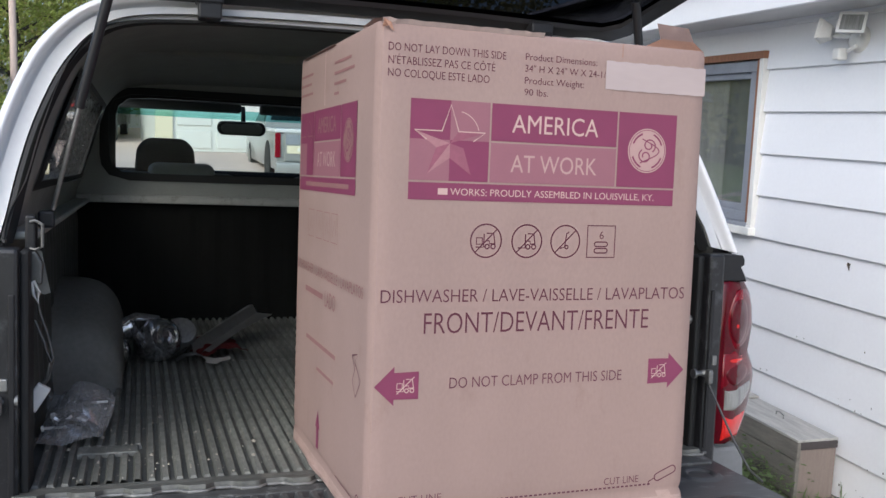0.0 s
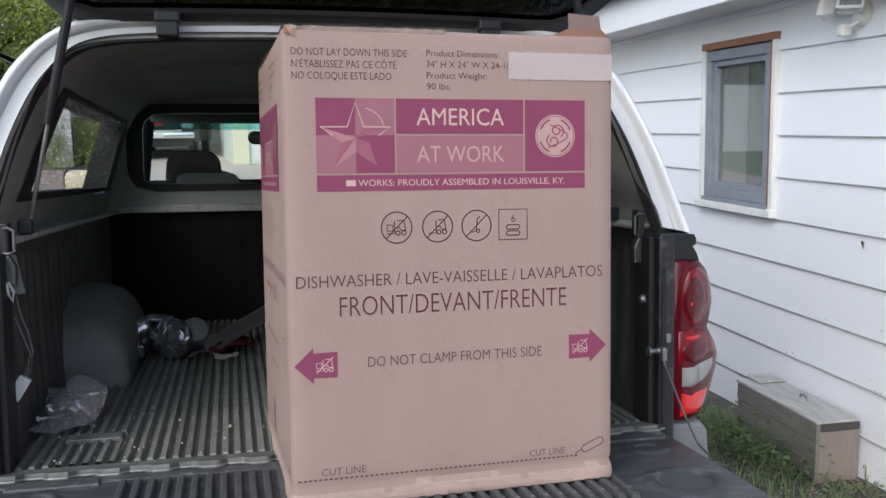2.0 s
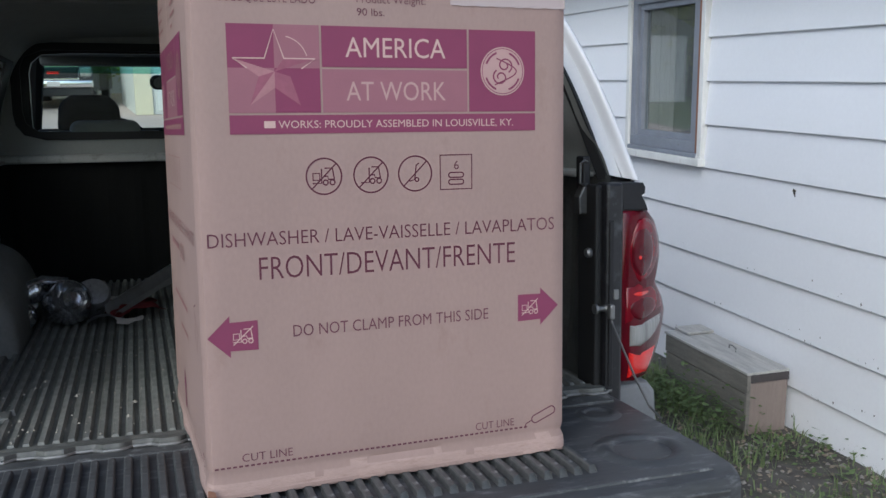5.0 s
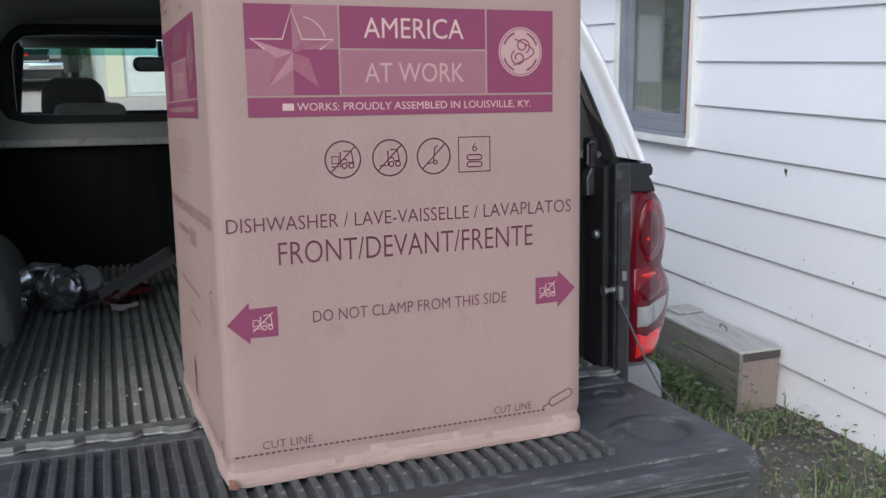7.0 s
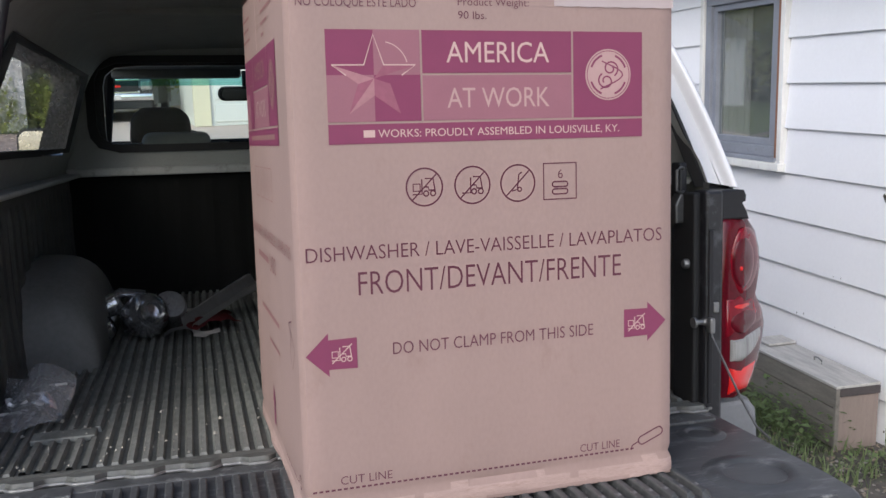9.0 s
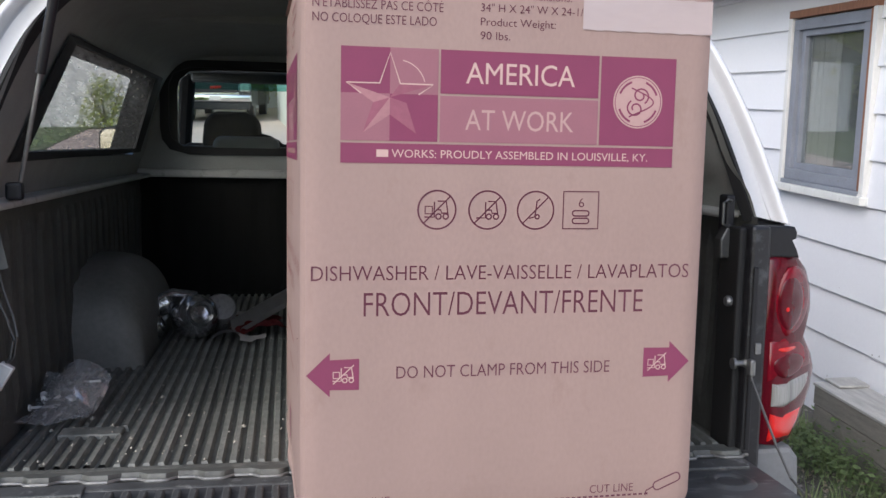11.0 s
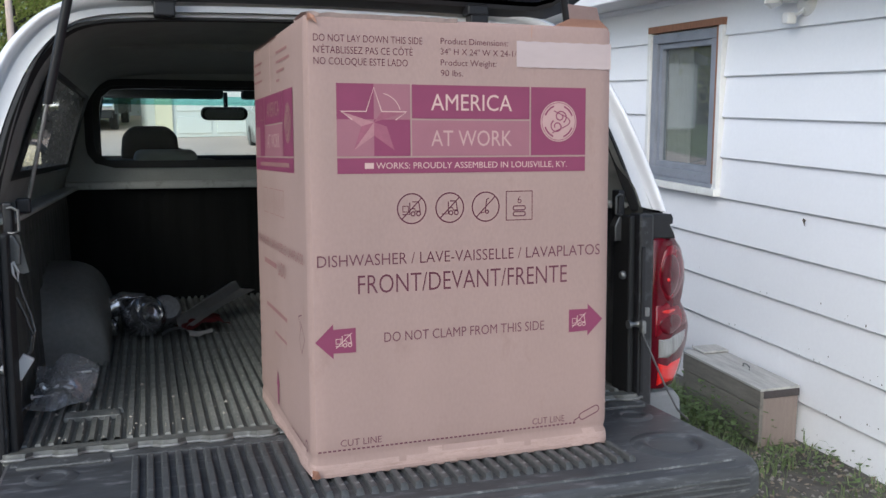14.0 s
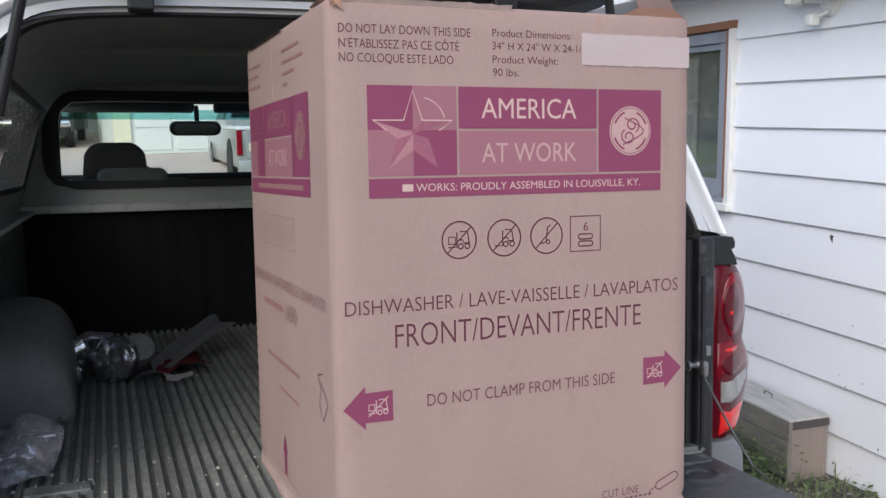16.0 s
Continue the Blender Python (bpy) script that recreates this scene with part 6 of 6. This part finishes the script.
def shrub(x, y, w, h, seed):
    rg = random.Random(seed)
    t = thing("shrub", "rounded green shrub beside the drive", "shrub", pose(x, y, ground_z(x, y)), group="roadside shrubs")
    st = bmesh.new()
    for k in range(7):
        a = rg.uniform(0, math.tau)
        tube([(0, 0, -0.05), (math.cos(a) * w * 0.25, math.sin(a) * w * 0.25, h * 0.5), (math.cos(a) * w * 0.4, math.sin(a) * w * 0.4, h * 0.85)], [0.02, 0.014, 0.005], 5, st)
    part("stems", st, BARK, t)
    cr = bmesh.new()
    for k in range(1500):
        a, r, z = rg.uniform(0, math.tau), w * 0.5 * math.sqrt(rg.random()), rg.random()
        c = Vector((math.cos(a) * r * (1.1 - 0.5 * z), math.sin(a) * r * (1.1 - 0.5 * z), 0.05 + h * z * rg.uniform(0.8, 1.1)))
        s = rg.uniform(0.025, 0.06)
        n = Vector((rg.gauss(0, 1), rg.gauss(0, 1), rg.gauss(0, 1))).normalized()
        u = n.orthogonal().normalized()
        v = n.cross(u)
        cr.faces.new([cr.verts.new(c + q) for q in (u * s, v * s * 0.6, -u * s, -v * s * 0.6)])
    part("foliage", cr, LEAF, t)


for i, (x, y, w, h) in enumerate(((-2.40, 22.6, 0.75, 1.0), (-2.95, 23.2, 1.1, 1.15), (-3.7, 22.8, 1.3, 1.2), (-3.2, 24.6, 1.6, 1.3))):
    shrub(x, y, w, h, 40 + i)
pole = part("utility_pole", tube([(0, 0, -0.3), (0, 0, 9)], [0.10, 0.085], 14), POLE, m=pose(-2.75, 27, 0.7), smooth=True)
tagged(pole, "tall pale timber utility pole by the drive", "pole")

def wheels(v, m_list):
    for x, y in m_list:
        wh = part("wheel", lathe([(0.22, -0.11), (0.35, -0.10), (0.37, 0), (0.35, 0.10), (0.22, 0.11)], pose(x, y, 0.37, 0, 90, 0), 26), RUBBER, v, smooth=True)
        part("rim", lathe([(0.03, -0.115), (0.21, -0.112), (0.21, 0.112), (0.03, 0.115)], pose(x, y, 0.37, 0, 90, 0), 18), STEEL, wh)


def silver_pickup(m):
    """A parked pickup whose tail is at y = 0."""
    v = thing("silver_pickup", "silver pickup with a pale badge panel, parked before the garage", "pickup truck", m)
    bedside = box(-0.94, 0.94, 0.02, 5.3, 0.34, 1.04, 0.06, 3)
    part("body", bedside, GREYCAR, v, smooth=True)
    part("top_rail", box(-0.95, 0.95, -0.02, 2.0, 1.03, 1.10, 0.02, 3), PAINT, v, "bright top rail of the bed")
    gate_p = part("tailgate", box(-0.79, 0.79, -0.03, 0.03, 0.52, 1.03, 0.015), GREYCAR, v)
    part("recess", box(-0.76, 0.76, -0.036, -0.02, 0.82, 1.0, 0.004), SASH, gate_p, "darker upper tailgate")
    panel = part("badge_panel", box(-0.74, 0.74, -0.042, -0.03, 0.66, 0.80, 0.004), CREAM, gate_p, "pale panel with illegible raised bars")
    for k in range(9):
        part("bar", box(-0.55 + 0.13 * k, -0.48 + 0.13 * k, -0.047, -0.041, 0.70, 0.76), LAMPGREY, panel)
    cabin = loft([[(-0.90, 2.05, 1.0), (0.90, 2.05, 1.0), (0.90, 4.35, 1.0), (-0.90, 4.35, 1.0)], [(-0.88, 2.06, 1.2), (0.88, 2.06, 1.2), (0.86, 4.1, 1.2), (-0.86, 4.1, 1.2)], [(-0.74, 2.25, 1.72), (0.74, 2.25, 1.72), (0.72, 3.3, 1.72), (-0.72, 3.3, 1.72)], [(-0.68, 2.35, 1.77), (0.68, 2.35, 1.77), (0.66, 3.2, 1.77), (-0.66, 3.2, 1.77)]], closed=True)
    cabin.faces.new(cabin.verts[-4:])
    part("cab", cabin, GREYCAR, v)
    rw_ = bmesh.new()
    rw_.faces.new([rw_.verts.new(p) for p in ((-0.78, 2.06, 1.24), (0.78, 2.06, 1.24), (0.68, 2.19, 1.66), (-0.68, 2.19, 1.66))])
    bmesh.ops.solidify(rw_, geom=rw_.faces[:], thickness=0.01)
    part("rear_window", rw_, HATCH, v, "dark rear window")
    for s in (-1, 1):
        part("tail_lamp", box(min(s * 0.85, s * 0.955), max(s * 0.85, s * 0.955), -0.035, 0.10, 0.58, 1.03, 0.02), REDLENS, v, "tall narrow red tail lamp")
        arch = lathe([(0.30, 0), (0.44, 0), (0.44, 0.02), (0.30, 0.02)], pose(s * 0.935, 1.15, 0.42, 0, 90 * s, 0), 26)
        part("wheel_arch", arch, RUBBER, v)
        glass_s = bmesh.new()
        glass_s.faces.new([glass_s.verts.new(p) for p in ((s * 0.892, 2.3, 1.20), (s * 0.875, 3.95, 1.20), (s * 0.752, 3.2, 1.66), (s * 0.762, 2.4, 1.66))])
        part("side_window", glass_s, HATCH, v)
    bump = part("bumper", box(-0.95, 0.95, -0.16, 0.04, 0.28, 0.50, 0.03, 3), GREYCAR, v, smooth=True)
    part("plate_bar", box(-0.16, 0.16, -0.168, -0.158, 0.34, 0.46), PAPERW, bump, "plain pale plate")
    wheels(v, [(s * 0.84, y) for s in (-1, 1) for y in (1.15, 4.5)])


def dark_pickup(m):
    """A parked pickup that faces along -y; its nose is at y = 0."""
    v = thing("dark_pickup", "dark pickup parked nose-on beside the drive", "pickup truck", m)
    hull = loft([[(-0.97, 0.0, 0.45), (0.97, 0.0, 0.45), (0.97, 5.3, 0.45), (-0.97, 5.3, 0.45)], [(-0.98, -0.03, 0.9), (0.98, -0.03, 0.9), (0.98, 5.3, 0.9), (-0.98, 5.3, 0.9)], [(-0.92, 0.06, 1.14), (0.92, 0.06, 1.14), (0.95, 5.28, 1.14), (-0.95, 5.28, 1.14)], [(-0.80, 0.25, 1.2), (0.80, 0.25, 1.2), (0.86, 5.2, 1.2), (-0.86, 5.2, 1.2)]], closed=True)
    hull.faces.new(hull.verts[-4:])
    part("body", hull, DARKCAR, v)
    cabin = loft([[(-0.90, 1.35, 1.18), (0.90, 1.35, 1.18), (0.90, 3.6, 1.18), (-0.90, 3.6, 1.18)], [(-0.76, 2.0, 1.74), (0.76, 2.0, 1.74), (0.76, 3.4, 1.74), (-0.76, 3.4, 1.74)], [(-0.68, 2.15, 1.80), (0.68, 2.15, 1.80), (0.68, 3.3, 1.80), (-0.68, 3.3, 1.80)]], closed=True)
    cabin.faces.new(cabin.verts[-4:])
    # The cab is dark too; sky light on it is the silver paint.
    part("cab", cabin, GREYCAR, v, "dark cab roof and pillars, painted silver for the light")
    sc_ = bmesh.new()
    sc_.faces.new([sc_.verts.new(p) for p in ((-0.80, 1.40, 1.235), (0.80, 1.40, 1.235), (0.69, 1.93, 1.70), (-0.69, 1.93, 1.70))])
    part("windscreen", sc_, HATCH, v, "dark windscreen")
    grille = part("grille", box(-0.60, 0.60, -0.06, 0.02, 0.80, 1.10, 0.02), BLACK, v, "black grille in a bright surround")
    part("surround", box(-0.64, 0.64, -0.05, 0.0, 1.09, 1.14, 0.01), CHROME, grille)
    part("surround", box(-0.64, 0.64, -0.05, 0.0, 0.76, 0.81, 0.01), CHROME, grille)
    part("badge", box(-0.15, 0.15, -0.072, -0.06, 0.92, 0.99, 0.005), REDLIT, grille, "small red badge shape")
    for s in (-1, 1):
        part("headlamp", box(min(s * 0.66, s * 0.95), max(s * 0.66, s * 0.95), -0.05, 0.10, 0.84, 1.08, 0.03, 3), CLEARLENS, v, "clear headlamp")
        part("door_mirror", box(min(s * 0.98, s * 1.2), max(s * 0.98, s * 1.2), 1.5, 1.62, 1.2, 1.4, 0.03), BLACK, v)
    bump = part("bumper", box(-0.98, 0.98, -0.16, 0.02, 0.56, 0.75, 0.04, 3), CHROME, v, "bright front bumper", smooth=True)
    part("valance", box(-0.92, 0.92, -0.10, 0.04, 0.34, 0.56, 0.03), BLACK, v)
    part("plate_bar", box(-0.16, 0.16, -0.17, -0.158, 0.60, 0.72), PAPERW, bump, "plain pale plate")
    wheels(v, [(s * 0.86, y) for s in (-1, 1) for y in (0.85, 4.3)])


silver_pickup(pose(3.42, 15.0, ground_z(3.4, 16) - 0.12, 0, 0, -2.6))
dark_pickup(pose(-1.12, 25.0, ground_z(-1.4, 26) + 0.02, 0, 0, -6))

# garage across the drive
garage = thing("garage", "cream garage with a pale panelled door", "garage", pose(1.52, 22.0, ground_z(2, 22) + 0.06, 0, 0, 2))
part("wall", box(-0.75, -0.35, 0.0, 0.2, 0, 2.7), CREAM, garage)
part("wall", box(-0.75, 6.5, 0.2, 5.0, 0, 2.7), GARAGE, garage)
part("wall", box(-0.35, 6.5, 0.0, 0.2, 2.3, 2.7), CREAM, garage)
part("wall", box(4.6, 6.5, 0.0, 0.2, 0, 2.3), CREAM, garage)
door = part("door", box(-0.345, 4.595, 0.06, 0.12, 0.0, 2.295), GARAGE, garage, "pale sectional garage door")
for k in range(4):
    for j in range(5):
        part("panel", box(-0.25 + 0.97 * j, 0.60 + 0.97 * j, 0.035, 0.062, 0.08 + 0.56 * k, 0.52 + 0.56 * k, 0.02), GARAGE, door)
part("roof", loft([[(-1.0, -0.3, 2.65), (-1.0, 2.6, 3.9), (-1.0, 5.4, 2.65)], [(6.8, -0.3, 2.65), (6.8, 2.6, 3.9), (6.8, 5.4, 2.65)], [(6.8, -0.3, 2.75), (6.8, 2.6, 4.0), (6.8, 5.4, 2.75)], [(-1.0, -0.3, 2.75), (-1.0, 2.6, 4.0), (-1.0, 5.4, 2.75)]]), ROOFM, garage)


def cottage(m, label, w, d, h, windows=True):
    c = thing("house", label, "house", m)
    part("wall", box(-w / 2, w / 2, 0, d, 0, h), SIDING, c)
    part("roof", loft([[(-w / 2 - 0.3, -0.3, h - 0.05), (0, -0.3, h + 1.3), (w / 2 + 0.3, -0.3, h - 0.05)], [(-w / 2 - 0.3, d + 0.3, h - 0.05), (0, d + 0.3, h + 1.3), (w / 2 + 0.3, d + 0.3, h - 0.05)], [(-w / 2 - 0.3, d + 0.3, h + 0.08), (0, d + 0.3, h + 1.42), (w / 2 + 0.3, d + 0.3, h + 0.08)], [(-w / 2 - 0.3, -0.3, h + 0.08), (0, -0.3, h + 1.42), (w / 2 + 0.3, -0.3, h + 0.08)]], closed=False), GARAGE, c)
    part("gable", loft([[(-w / 2, 0, h), (0, 0, h + 1.25), (w / 2, 0, h)], [(-w / 2, 0.1, h), (0, 0.1, h + 1.25), (w / 2, 0.1, h)]]), SIDING, c)
    for x in (-w * 0.28, w * 0.22) if windows else ():
        wn_ = part("window", box(x - 0.4, x + 0.4, -0.03, 0.02, 1.0, 2.0, 0.01), TRIMW, c)
        part("pane", box(x - 0.34, x + 0.34, -0.045, -0.032, 1.06, 1.94), HATCH, wn_)


cottage(pose(-5.5, 22.6, 0.5, 0, 0, 3), "white neighbouring gabled house before the trees", 4.8, 6.0, 1.95, False)
cottage(pose(2.2, 36, 0.85, 0, 0, 6), "small white house far down the drive", 6.0, 6.0, 2.6)
# woods beyond the drive
bm = bmesh.new()
rg = random.Random(19)
for k in range(42000):
    x, y = rg.uniform(-46, 22), rg.uniform(40, 47)
    top = 8.5 + 3.5 * noise.noise(Vector((x * 0.28, 3, 0))) + 1.5 * noise.noise(Vector((x * 0.9, 5, 0)))
    c = Vector((x, y, 0.9 + top * rg.random() ** 0.8))
    s = rg.uniform(0.10, 0.26)
    n = Vector((rg.gauss(0, 1), rg.gauss(0, 1), rg.gauss(0, 1))).normalized()
    u = n.orthogonal().normalized()
    v = n.cross(u)
    bm.faces.new([bm.verts.new(c + q) for q in (u * s, v * s * 0.6, -u * s, -v * s * 0.6)])
for k in range(46):
    x, y = rg.uniform(-46, 22), rg.uniform(40, 47)
    tube([(x, y, 0.6), (x + rg.uniform(-0.4, 0.4), y, 4), (x + rg.uniform(-0.8, 0.8), y, 8)], [0.16, 0.12, 0.04], 6, bm)
g = part("woods", bm, LEAF_OLIVE)
tagged(g, "dense spring woods beyond the drive", "woods", kind="stuff")
# unseen hedge line, added behind the camera to close the horizon
bm = bmesh.new()
rg = random.Random(8)
for k in range(6000):
    a = rg.uniform(math.pi, math.tau)
    r = rg.uniform(16, 18)
    c = Vector((r * math.cos(a), r * math.sin(a), rg.uniform(0, 2.2)))
    s = rg.uniform(0.15, 0.3)
    n = Vector((rg.gauss(0, 1), rg.gauss(0, 1), rg.gauss(0, 1))).normalized()
    u = n.orthogonal().normalized()
    v = n.cross(u)
    bm.faces.new([bm.verts.new(c + q) for q in (u * s, v * s * 0.6, -u * s, -v * s * 0.6)])
g = part("hedge", bm, LEAF)
tagged(g, "unseen green hedge added behind the yard", "hedge", kind="stuff")
